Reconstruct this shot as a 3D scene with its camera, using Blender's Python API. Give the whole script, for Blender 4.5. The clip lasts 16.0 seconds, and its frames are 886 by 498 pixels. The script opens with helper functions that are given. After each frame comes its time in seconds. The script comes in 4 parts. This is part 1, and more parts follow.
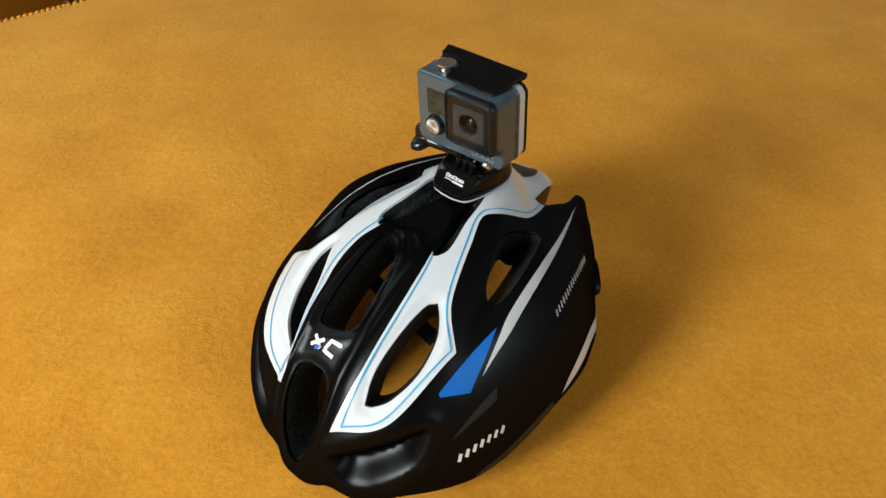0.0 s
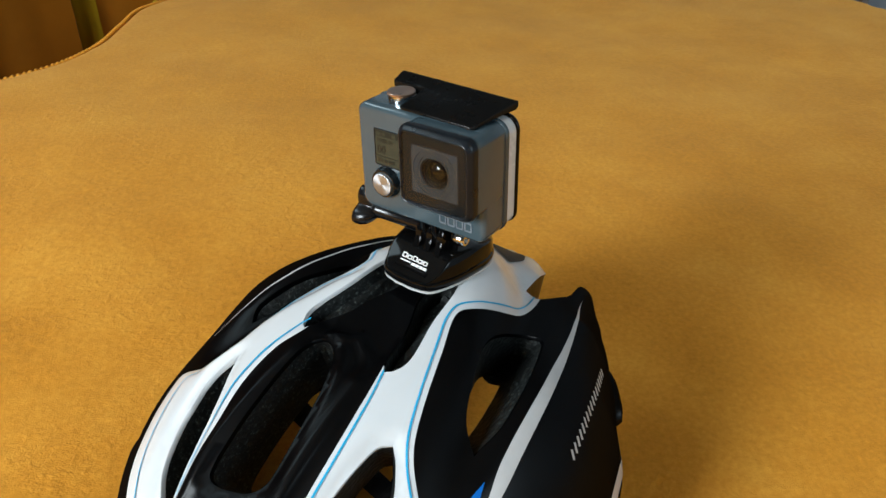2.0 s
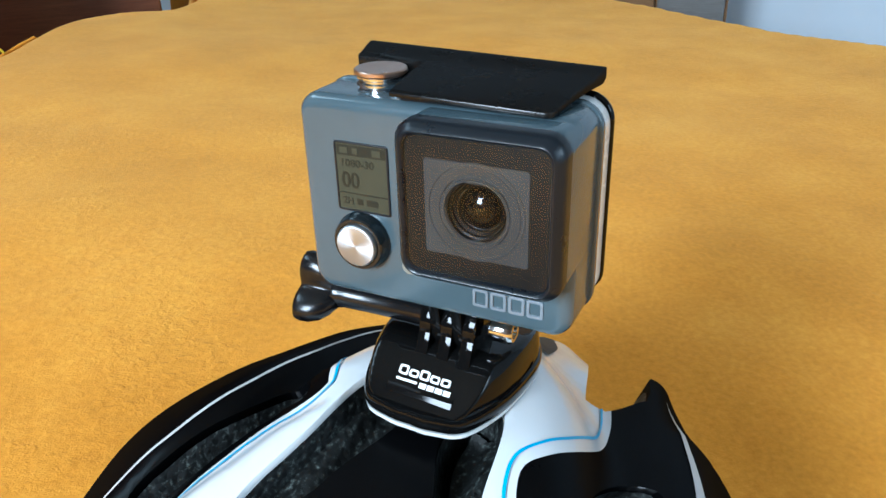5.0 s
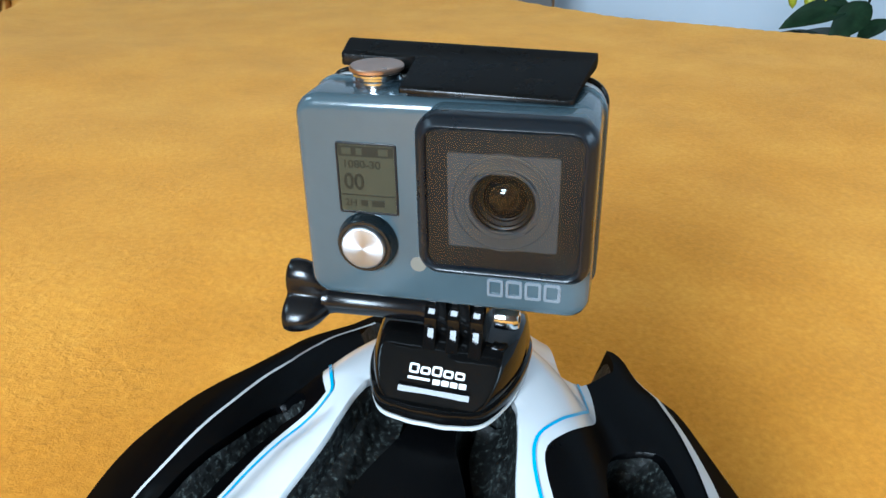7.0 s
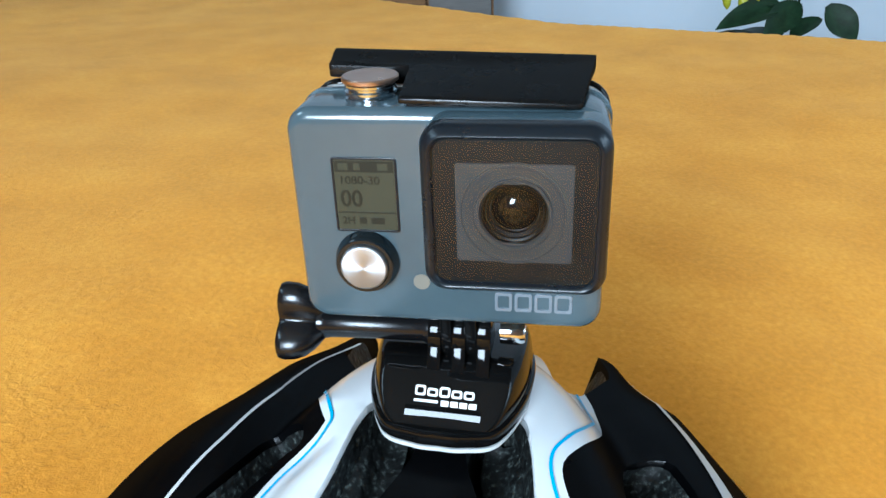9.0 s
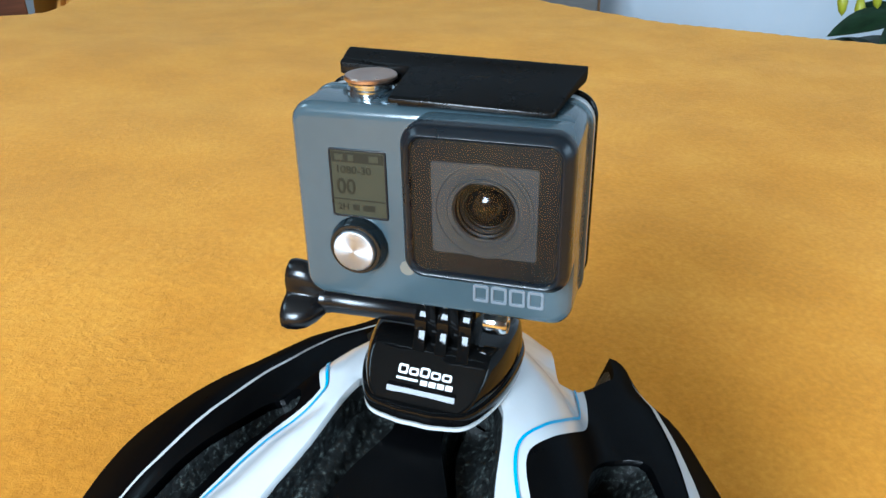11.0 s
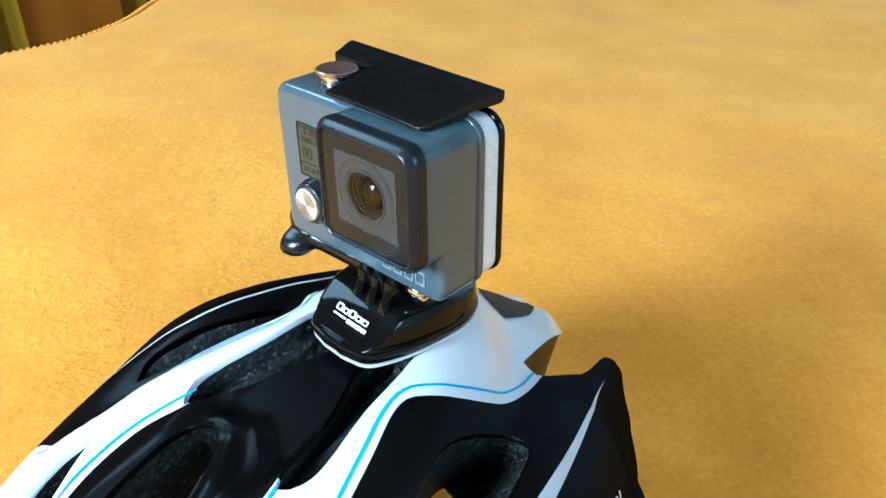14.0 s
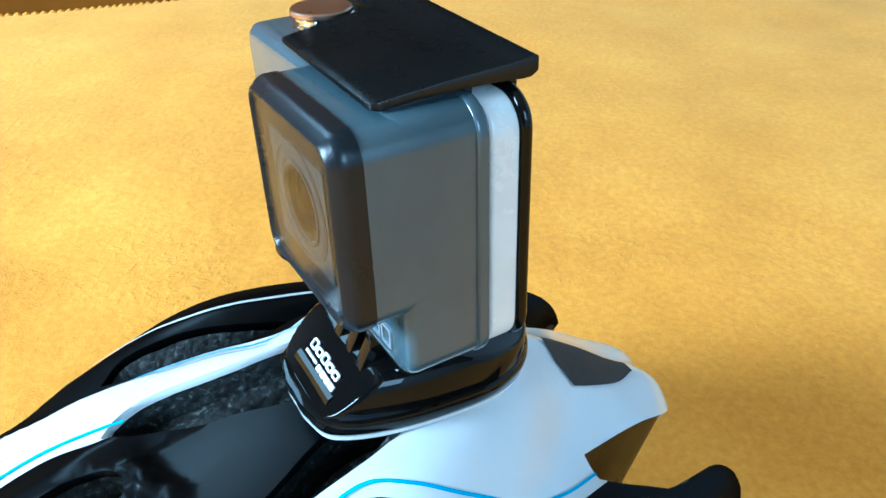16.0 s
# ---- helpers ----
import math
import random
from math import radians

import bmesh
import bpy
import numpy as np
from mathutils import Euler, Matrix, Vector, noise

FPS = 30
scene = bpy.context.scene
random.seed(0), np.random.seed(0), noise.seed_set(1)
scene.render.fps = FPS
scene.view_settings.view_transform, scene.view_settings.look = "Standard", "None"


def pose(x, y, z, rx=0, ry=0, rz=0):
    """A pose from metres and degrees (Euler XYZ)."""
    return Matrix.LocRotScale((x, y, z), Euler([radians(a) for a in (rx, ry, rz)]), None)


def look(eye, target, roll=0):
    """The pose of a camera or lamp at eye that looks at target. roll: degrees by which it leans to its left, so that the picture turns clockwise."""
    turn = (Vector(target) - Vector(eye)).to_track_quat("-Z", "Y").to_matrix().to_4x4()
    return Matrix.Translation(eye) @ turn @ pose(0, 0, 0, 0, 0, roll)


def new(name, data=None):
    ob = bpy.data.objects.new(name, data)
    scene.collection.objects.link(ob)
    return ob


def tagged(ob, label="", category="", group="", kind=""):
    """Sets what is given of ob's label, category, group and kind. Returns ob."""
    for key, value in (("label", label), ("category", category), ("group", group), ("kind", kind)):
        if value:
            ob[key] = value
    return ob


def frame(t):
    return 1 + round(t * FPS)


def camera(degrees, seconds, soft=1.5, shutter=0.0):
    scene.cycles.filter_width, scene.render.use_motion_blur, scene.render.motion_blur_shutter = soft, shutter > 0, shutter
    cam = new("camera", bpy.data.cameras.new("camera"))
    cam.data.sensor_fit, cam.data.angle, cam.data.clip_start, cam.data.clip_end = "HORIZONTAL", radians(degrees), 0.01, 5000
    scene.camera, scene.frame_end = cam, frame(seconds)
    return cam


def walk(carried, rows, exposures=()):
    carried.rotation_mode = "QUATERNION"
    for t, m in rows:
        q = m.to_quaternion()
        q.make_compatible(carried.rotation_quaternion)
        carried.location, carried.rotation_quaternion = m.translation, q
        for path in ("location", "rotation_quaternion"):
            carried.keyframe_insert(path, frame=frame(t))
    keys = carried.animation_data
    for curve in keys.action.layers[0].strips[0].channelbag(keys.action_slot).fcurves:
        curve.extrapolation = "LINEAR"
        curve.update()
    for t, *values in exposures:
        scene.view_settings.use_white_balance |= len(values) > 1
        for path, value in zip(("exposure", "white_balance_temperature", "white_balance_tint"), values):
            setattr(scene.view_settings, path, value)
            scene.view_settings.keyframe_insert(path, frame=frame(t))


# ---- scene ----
cam = camera(58.28, 16.0)
PATH = [
    (0, (-0.0286, -0.4339, 0.4397), (-0.0312, 0.3269, -0.2093), -2.72),
    (0.5, (-0.0326, -0.4069, 0.4117), (-0.0272, 0.3874, -0.1959), -2.44),
    (1, (-0.0322, -0.3830, 0.3820), (0.0003, 0.4357, -0.1912), -1.74),
    (1.5, (-0.0302, -0.3543, 0.3507), (0.0315, 0.4826, -0.1931), -0.77),
    (2, (-0.0308, -0.3155, 0.3293), (0.0346, 0.5363, -0.1905), -1.05),
    (2.5, (-0.0274, -0.2712, 0.3110), (0.0336, 0.5903, -0.1931), -1.25),
    (3, (-0.0314, -0.2295, 0.2828), (0.0339, 0.6410, -0.2050), -0.79),
    (3.5, (-0.0304, -0.1930, 0.2619), (0.0705, 0.6898, -0.1970), -0.48),
    (6, (-0.0820, -0.1639, 0.2549), (0.2524, 0.6678, -0.1883), -1.01),
    (6.5, (-0.0892, -0.1592, 0.2562), (0.2969, 0.6502, -0.1863), -0.33),
    (7, (-0.0918, -0.1540, 0.2562), (0.3173, 0.6335, -0.2047), -1.28),
    (7.5, (-0.0972, -0.1496, 0.2558), (0.3477, 0.6222, -0.1987), -1.74),
    (8, (-0.1006, -0.1459, 0.2552), (0.3709, 0.6132, -0.1936), -2.40),
    (10.5, (-0.0902, -0.1391, 0.2525), (0.3425, 0.6369, -0.2063), -2.02),
    (11, (-0.0822, -0.1634, 0.2593), (0.2796, 0.6481, -0.1997), -1.21),
    (11.5, (-0.0637, -0.1949, 0.2679), (0.1640, 0.6593, -0.1993), -0.80),
    (12, (-0.0490, -0.2183, 0.2773), (0.0998, 0.6415, -0.2112), 1.12),
    (12.5, (-0.0235, -0.2318, 0.2891), (0.0429, 0.6334, -0.2078), 0.90),
    (13, (-0.0017, -0.2404, 0.2958), (0.0181, 0.6204, -0.2127), 0.15),
    (13.5, (0.0140, -0.2336, 0.2933), (0.0076, 0.6233, -0.2222), -0.00),
    (14, (0.0139, -0.2115, 0.2845), (-0.0106, 0.6435, -0.2335), -0.55),
    (14.5, (0.0101, -0.1919, 0.2765), (-0.0347, 0.6579, -0.2486), -0.89),
    (15, (0.0115, -0.1707, 0.2671), (-0.0748, 0.6743, -0.2607), -0.73),
    (15.5, (0.0276, -0.1500, 0.2595), (-0.1331, 0.6811, -0.2728), -0.92),
    (16, (0.0495, -0.1312, 0.2541), (-0.2245, 0.6656, -0.2845), -1.99),
]
EXPOSURES = [(0.0, 0.2, 6750, 9), (1.0, 0.2, 6650, 9), (2.0, 0.25, 6400, 8), (3.0, 0.4, 6050, 8), (3.5, 0.62, 5800, 7), (6.0, 1.0, 5450, 5), (7.0, 0.92, 5450, 5), (11.0, 0.92, 5450, 5), (11.5, 0.9, 5500, 4), (12.0, 0.72, 5750, 4), (12.5, 0.63, 5850, 4), (13.0, 0.9, 5600, 3), (13.5, 1.08, 5400, 2), (14.0, 1.3, 4900, -2), (15.0, 1.2, 4800, -3), (15.5, 1.16, 4750, -4), (16.0, 1.4, 4500, -6)]
walk(cam, [(t, look(eye, target, roll)) for t, eye, target, roll in PATH], EXPOSURES)

# ---------------------------------------------------------------- light
world = bpy.data.worlds.new("sky")
world.use_nodes = True
scene.world = world
_sky = world.node_tree.nodes.new("ShaderNodeTexSky")
_sky.sky_type = "NISHITA"
_sky.sun_disc = False
_sky.sun_elevation, _sky.sun_rotation = radians(35), radians(229)
_bg = world.node_tree.nodes["Background"]
_bg.inputs["Strength"].default_value = 0.12
world.node_tree.links.new(_sky.outputs[0], _bg.inputs["Color"])


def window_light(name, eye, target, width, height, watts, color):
    """An area lamp in place of a window's daylight."""
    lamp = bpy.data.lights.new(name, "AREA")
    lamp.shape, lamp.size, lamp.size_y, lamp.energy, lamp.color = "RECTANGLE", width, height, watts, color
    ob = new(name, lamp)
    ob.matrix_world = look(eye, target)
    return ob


WINDOW = Vector((-1.75, -1.35, 1.05))
window_light("window_daylight", WINDOW, (0.0, 0.1, 0.1), 0.8, 0.9, 70, (0.87, 0.955, 1.0))
# Unseen window, added for the teal sheen on the helmet's middle panel.
window_light("unseen_high_window", (-1.71, 0.68, 1.95), (-0.05, 0.0, 0.1), 1.0, 0.9, 13, (0.72, 0.92, 1.0))
window_light("second_window_daylight", (1.5, -1.8, 1.15), (1.2, 1.2, 0.0), 0.9, 1.0, 14, (0.74, 0.9, 1.0))

# ---------------------------------------------------------------- materials


class Nodes:
    """Short forms for building a node material."""

    def __init__(self, name):
        self.mat = bpy.data.materials.new(name)
        self.mat.use_nodes = True
        self.tree = self.mat.node_tree
        self.shader = self.tree.nodes["Principled BSDF"]

    def node(self, kind, **values):
        n = self.tree.nodes.new(kind)
        for key, value in values.items():
            n.inputs[key.replace("_", " ")].default_value = value
        return n

    def link(self, a, b):
        self.tree.links.new(a, b)

    def set(self, **values):
        for key, value in values.items():
            self.shader.inputs[key.replace("_", " ")].default_value = value
        return self

    def coords(self):
        return self.tree.nodes.new("ShaderNodeTexCoord").outputs["Object"]

    def noise(self, scale, detail=4.0, rough=0.6, where=None):
        n = self.node("ShaderNodeTexNoise", Scale=scale, Detail=detail, Roughness=rough)
        self.link(where or self.coords(), n.inputs["Vector"])
        return n.outputs["Fac"]

    def ramp(self, fac, *stops):
        n = self.tree.nodes.new("ShaderNodeValToRGB")
        while len(n.color_ramp.elements) < len(stops):
            n.color_ramp.elements.new(0.5)
        for e, (at, color) in zip(n.color_ramp.elements, stops):
            e.position, e.color = at, (*color, 1)
        self.link(fac, n.inputs["Fac"])
        return n.outputs["Color"]

    def range(self, fac, lo, hi, a=0.3, b=0.7):
        n = self.node("ShaderNodeMapRange", From_Min=a, From_Max=b, To_Min=lo, To_Max=hi)
        self.link(fac, n.inputs["Value"])
        return n.outputs["Result"]

    def color(self, out):
        self.link(out, self.shader.inputs["Base Color"])
        return self

    def rough(self, out):
        self.link(out, self.shader.inputs["Roughness"])
        return self

    def bump(self, height, strength, distance, below=None):
        n = self.node("ShaderNodeBump", Strength=strength, Distance=distance)
        self.link(height, n.inputs["Height"])
        if below:
            self.link(below, n.inputs["Normal"])
        self.link(n.outputs["Normal"], self.shader.inputs["Normal"])
        return n.outputs["Normal"]


def plastic(name, color, rough, spread=0.06, coat=0.0, grain=900, relief=0.0, vary=0.12, gloss=0.5, coat_bend=1.5):
    m = Nodes(name)
    m.set(Specular_IOR_Level=gloss, Coat_Weight=coat, Coat_Roughness=0.04, Coat_IOR=coat_bend)
    c = tuple(color)
    m.color(m.ramp(m.noise(35, 6), (0.3, tuple(v * (1 - vary) for v in c)), (0.7, tuple(min(1, v * (1 + vary)) for v in c))))
    m.rough(m.range(m.noise(60, 8, 0.7), rough - spread, rough + spread))
    if relief:
        m.bump(m.noise(grain, 3), relief, 0.0006)
    return m.mat


def satin(name, color, rough, share):
    """Deep black plastic with a fine grain and an even, soft gloss."""
    m = Nodes(name)
    where = m.coords()
    base, gloss = m.tree.nodes.new("ShaderNodeBsdfDiffuse"), m.tree.nodes.new("ShaderNodeBsdfGlossy")
    m.link(m.ramp(m.noise(35, 6, 0.6, where), (0.3, tuple(v * 0.8 for v in color)), (0.7, tuple(v * 1.25 for v in color))), base.inputs["Color"])
    m.link(m.range(m.noise(60, 8, 0.7, where), rough - 0.05, rough + 0.05), gloss.inputs["Roughness"])
    grain = m.node("ShaderNodeBump", Strength=0.08, Distance=0.0006)
    m.link(m.noise(900, 3, 0.6, where), grain.inputs["Height"])
    m.link(grain.outputs[0], gloss.inputs["Normal"])
    both = m.node("ShaderNodeMixShader", Fac=share)
    m.link(base.outputs[0], both.inputs[1])
    m.link(gloss.outputs[0], both.inputs[2])
    m.link(both.outputs[0], m.tree.nodes["Material Output"].inputs["Surface"])
    return m.mat


def metal(name, color, rough, ring=False):
    m = Nodes(name)
    m.set(Metallic=1.0, Base_Color=(*color, 1))
    m.rough(m.range(m.noise(200, 6), rough * 0.8, rough * 1.25))
    if ring:
        tangent = m.tree.nodes.new("ShaderNodeTangent")
        tangent.direction_type, tangent.axis = "RADIAL", "Z"
        m.link(tangent.outputs[0], m.shader.inputs["Tangent"])
        m.set(Anisotropic=0.65)
    return m.mat


def fleece(name, low, mid, high):
    """Short-piled plush: tufts shaded in colour and bump, brushed patches and a soft sheen."""
    m = Nodes(name)
    where = m.coords()
    warp = m.node("ShaderNodeTexNoise", Scale=40.0, Detail=3.0)
    m.link(where, warp.inputs["Vector"])
    bent = m.node("ShaderNodeMixRGB", Fac=0.004)
    bent.blend_type = "ADD"
    m.link(where, bent.inputs[1])
    m.link(warp.outputs["Color"], bent.inputs[2])
    tufts = m.noise(270, 5, 0.62, bent.outputs[0])
    patches = m.noise(9, 6, 0.6, where)
    mix = m.node("ShaderNodeMath")
    mix.operation = "MULTIPLY_ADD"
    mix.inputs[1].default_value = 0.4
    m.link(tufts, mix.inputs[0])
    half = m.node("ShaderNodeMath")
    half.operation = "MULTIPLY"
    half.inputs[1].default_value = 0.46
    m.link(patches, half.inputs[0])
    m.link(half.outputs[0], mix.inputs[2])
    # The shading between tufts is put into the colour as well.
    m.color(m.ramp(mix.outputs[0], (0.26, low), (0.43, mid), (0.59, high)))
    m.set(Roughness=0.95, Sheen_Weight=0.3, Sheen_Roughness=0.5, Sheen_Tint=(1.0, 0.66, 0.25, 1), Specular_IOR_Level=0.1)
    pills = m.range(m.noise(210, 2, 0.5, bent.outputs[0]), 0.0, 1.0, 0.5, 0.76)
    where_pills = m.range(m.noise(11, 3, 0.6, where), 0.0, 1.0, 0.42, 0.62)
    sparse = m.node("ShaderNodeMath")
    sparse.operation = "MULTIPLY"
    m.link(pills, sparse.inputs[0])
    m.link(where_pills, sparse.inputs[1])
    nubs = m.bump(sparse.outputs[0], 0.28, 0.0016)
    below = m.bump(tufts, 0.14, 0.0022, nubs)
    m.bump(m.noise(900, 3, 0.6, bent.outputs[0]), 0.4, 0.001, below)
    return m.mat


def cloth(name, a, b, scale=6.0):
    m = Nodes(name)
    m.color(m.ramp(m.noise(scale, 6, 0.65), (0.3, a), (0.7, b)))
    m.set(Roughness=0.9, Specular_IOR_Level=0.12)
    m.bump(m.noise(500, 3), 0.35, 0.001)
    return m.mat


def wood(name, a, b, rough=0.4):
    m = Nodes(name)
    warp = m.node("ShaderNodeMapping")
    warp.inputs["Scale"].default_value = (3, 3, 40)
    m.link(m.coords(), warp.inputs["Vector"])
    grain = m.noise(6, 8, 0.7, warp.outputs[0])
    m.color(m.ramp(grain, (0.3, a), (0.7, b)))
    m.rough(m.range(grain, rough - 0.08, rough + 0.08))
    m.bump(grain, 0.15, 0.001)
    return m.mat


def foam_material():
    """Black expanded foam: beads of 2 to 3 mm with pale skins."""
    m = Nodes("bead_foam")
    beads = m.node("ShaderNodeTexVoronoi", Scale=420.0)
    where = m.coords()
    m.link(where, beads.inputs["Vector"])
    flecks = m.noise(620, 3, 0.7, where)
    cells = m.ramp(flecks, (0.46, (0.003, 0.0035, 0.0035)), (0.56, (0.008, 0.01, 0.0095)), (0.63, (0.035, 0.042, 0.039)), (0.76, (0.09, 0.105, 0.095)))
    m.color(cells)
    m.set(Specular_IOR_Level=0.3)
    m.rough(m.range(flecks, 0.45, 0.75))
    m.bump(beads.outputs["Distance"], 0.45, 0.0008)
    m.tree.nodes["Bump"].invert = True
    return m.mat


def pane_glass():
    """Clear glass: what lies behind, and a clean reflection that grows at a slant."""
    m = Nodes("clear_front_glass")
    clear, shine = m.tree.nodes.new("ShaderNodeBsdfTransparent"), m.tree.nodes.new("ShaderNodeBsdfGlossy")
    shine.inputs["Roughness"].default_value = 0.2
    both = m.tree.nodes.new("ShaderNodeMixShader")
    m.link(m.node("ShaderNodeFresnel", IOR=1.38).outputs[0], both.inputs[0])
    m.link(clear.outputs[0], both.inputs[1])
    m.link(shine.outputs[0], both.inputs[2])
    m.link(both.outputs[0], m.tree.nodes["Material Output"].inputs["Surface"])
    return m.mat


def clear_glass():
    m = Nodes("clear_glass_inside")
    m.link(m.tree.nodes.new("ShaderNodeBsdfTransparent").outputs[0], m.tree.nodes["Material Output"].inputs["Surface"])
    return m.mat


BLACK = satin("satin_black_shell", (0.001, 0.0011, 0.0014), 0.32, 0.016)
WHITE = plastic("gloss_white_shell", (0.65, 0.67, 0.685), 0.2, 0.04, coat=0.3, vary=0.03)
LINE = plastic("blue_line_print", (0.012, 0.36, 0.64), 0.3)
FLASH = plastic("blue_print", (0.003, 0.12, 0.46), 0.4, gloss=0.2)
SILVER = plastic("pale_grey_print", (0.52, 0.52, 0.52), 0.35)
# Black plastic edge; its brown is the blanket's reflection put into the colour.
NOTCH = plastic("reflection_brown_edge", (0.007, 0.0035, 0.0018), 0.3, gloss=0.5)
FOAM = foam_material()
STRAP = cloth("black_webbing", (0.006, 0.006, 0.007), (0.014, 0.014, 0.015), 300)
GREY = plastic("smoke_grey_case", (0.05, 0.076, 0.09), 0.2, 0.05, coat=0.35)
CLEAR = plastic("milky_gasket", (0.62, 0.64, 0.64), 0.25, coat=0.4)
DARK = plastic("satin_black_frame", (0.005, 0.0075, 0.0105), 0.3, relief=0.06, gloss=0.35)
COLLAR = plastic("smoke_black_collar", (0.006, 0.009, 0.011), 0.1, 0.03, gloss=0.6)
LATCH = satin("satin_black_latch", (0.004, 0.004, 0.004), 0.28, 0.035)
SLATE = satin("slate_sheen", (0.012, 0.015, 0.02), 0.3, 0.03)
THUMB = plastic("black_screw_plastic", (0.004, 0.004, 0.0045), 0.24, gloss=0.4)
GLOSS = plastic("gloss_black_mount", (0.003, 0.003, 0.003), 0.05, 0.02, gloss=0.2)
RUBBER = plastic("black_rubber", (0.012, 0.012, 0.012), 0.6)
PLATE = plastic("smoked_plate", (0.0065, 0.0065, 0.0065), 0.5, 0.02, gloss=0.1)
LENS_BARREL = plastic("lens_barrel", (0.002, 0.002, 0.002), 0.4, gloss=0.1)
PANE, PANE_INSIDE = pane_glass(), clear_glass()
BEZEL = plastic("grey_lens_bezel", (0.034, 0.036, 0.037), 0.4, gloss=0.15)
LENS = plastic("lens_glass", (0.003, 0.0025, 0.002), 0.03, 0.01, gloss=0.3)
STEEL = metal("brushed_steel", (0.58, 0.6, 0.63), 0.5, True)
# Steel whose copper tint is the warm room's reflection put into the colour.
POLISHED = metal("reflection_tinted_steel", (0.5, 0.35, 0.27), 0.3)
RIBBED = metal("ribbed_chrome", (0.6, 0.64, 0.68), 0.14)
RING = plastic("grey_lens_ring", (0.028, 0.03, 0.031), 0.36, gloss=0.25)
CORD = cloth("yellow_cord", (0.4, 0.27, 0.01), (0.5, 0.35, 0.02))
CHROME = metal("chrome", (0.75, 0.76, 0.77), 0.12)
LCD = plastic("grey_green_display", (0.037, 0.039, 0.026), 0.4, coat=1.0, gloss=0.1, coat_bend=1.3)
INK = plastic("display_ink", (0.018, 0.017, 0.011), 0.4, gloss=0.2)
PRINT = plastic("white_print", (0.75, 0.75, 0.75), 0.35)
RELIEF = plastic("raised_grey_letters", (0.14, 0.165, 0.19), 0.25)
AMBER = plastic("dull_indicator", (0.17, 0.165, 0.14), 0.3)
PLUSH = fleece("golden_plush", (0.52, 0.194, 0.012), (0.68, 0.276, 0.024), (0.8, 0.37, 0.045))
PAINT = cloth("bluish_white_wall_paint", (0.6, 0.68, 0.76), (0.67, 0.74, 0.82), 2.0)
# Ceiling, south and west walls are unseen; kept dark to limit bounced light.
CEILING = cloth("unseen_ceiling_tan", (0.26, 0.23, 0.19), (0.32, 0.29, 0.25), 2.0)
UNSEEN_WALL = wood("unseen_wall_brown", (0.1, 0.055, 0.025), (0.2, 0.11, 0.05))
FLOOR = wood("brown_boards", (0.16, 0.08, 0.035), (0.3, 0.16, 0.07))
TAUPE = wood("grey_grained_panel", (0.13, 0.125, 0.12), (0.2, 0.195, 0.19))
MAHOGANY = wood("red_brown_wood", (0.07, 0.02, 0.008), (0.14, 0.045, 0.018))
BROWN = cloth("brown_cloth", (0.14, 0.046, 0.0008), (0.2, 0.066, 0.0015))
OLIVE = cloth("olive_yellow_cloth", (0.16, 0.092, 0.001), (0.22, 0.13, 0.0015))
TICKING = cloth("cream_ticking", (0.6, 0.55, 0.45), (0.7, 0.65, 0.55))
LEAF = plastic("leaf_green", (0.009, 0.024, 0.01), 0.5, vary=0.5, gloss=0.15)
BUD = plastic("yellow_green_bud", (0.35, 0.36, 0.02), 0.4, vary=0.2)
CLAY = plastic("pot_glaze", (0.6, 0.58, 0.55), 0.3)

# ---------------------------------------------------------------- mesh helpers


def mesh_of(name, verts, faces, material, smooth=True, normals=None):
    me = bpy.data.meshes.new(name)
    me.from_pydata([tuple(v) for v in verts], [], [tuple(f) for f in faces])
    me.materials.append(material)
    me.shade_smooth() if smooth else me.shade_flat()
    if normals is not None:
        me.normals_split_custom_set_from_vertices([tuple(n) for n in normals])
    return me


def put(name, me, parent=None, at=None, label=""):
    ob = new(name, me)
    if parent:
        ob.parent = parent
    if at is not None:
        ob.matrix_basis = at
    return tagged(ob, label)


def bm_mesh(name, bm, material, smooth=True, angle=40):
    me = bpy.data.meshes.new(name)
    bmesh.ops.recalc_face_normals(bm, faces=bm.faces)
    if smooth:
        for f in bm.faces:
            f.smooth = True
        for e in bm.edges:
            e.smooth = len(e.link_faces) < 2 or e.calc_face_angle(0) < radians(angle)
    bm.to_mesh(me)
    bm.free()
    me.materials.append(material)
    return me


def part(name, bm, material, parent, label="", at=None, smooth=True, angle=40):
    return put(name, bm_mesh(name, bm, material, smooth, angle), parent, at, label)


def rounded_rect(w, h, r, seg=6):
    pts = []
    for cx, cy, a0 in ((1, 1, 0), (-1, 1, 90), (-1, -1, 180), (1, -1, 270)):
        for k in range(seg + 1):
            a = radians(a0 + 90 * k / seg)
            pts.append((cx * (w / 2 - r) + r * math.cos(a), cy * (h / 2 - r) + r * math.sin(a)))
    return pts


def loft(rings, cap=True):
    """A bmesh through rings of equal counts of 3D points."""
    bm = bmesh.new()
    rows = [[bm.verts.new(p) for p in ring] for ring in rings]
    n = len(rings[0])
    for a, b in zip(rows, rows[1:]):
        for i in range(n):
            bm.faces.new((a[i], a[(i + 1) % n], b[(i + 1) % n], b[i]))
    if cap:
        bm.faces.new(rows[0][::-1])
        bm.faces.new(rows[-1])
    return bm


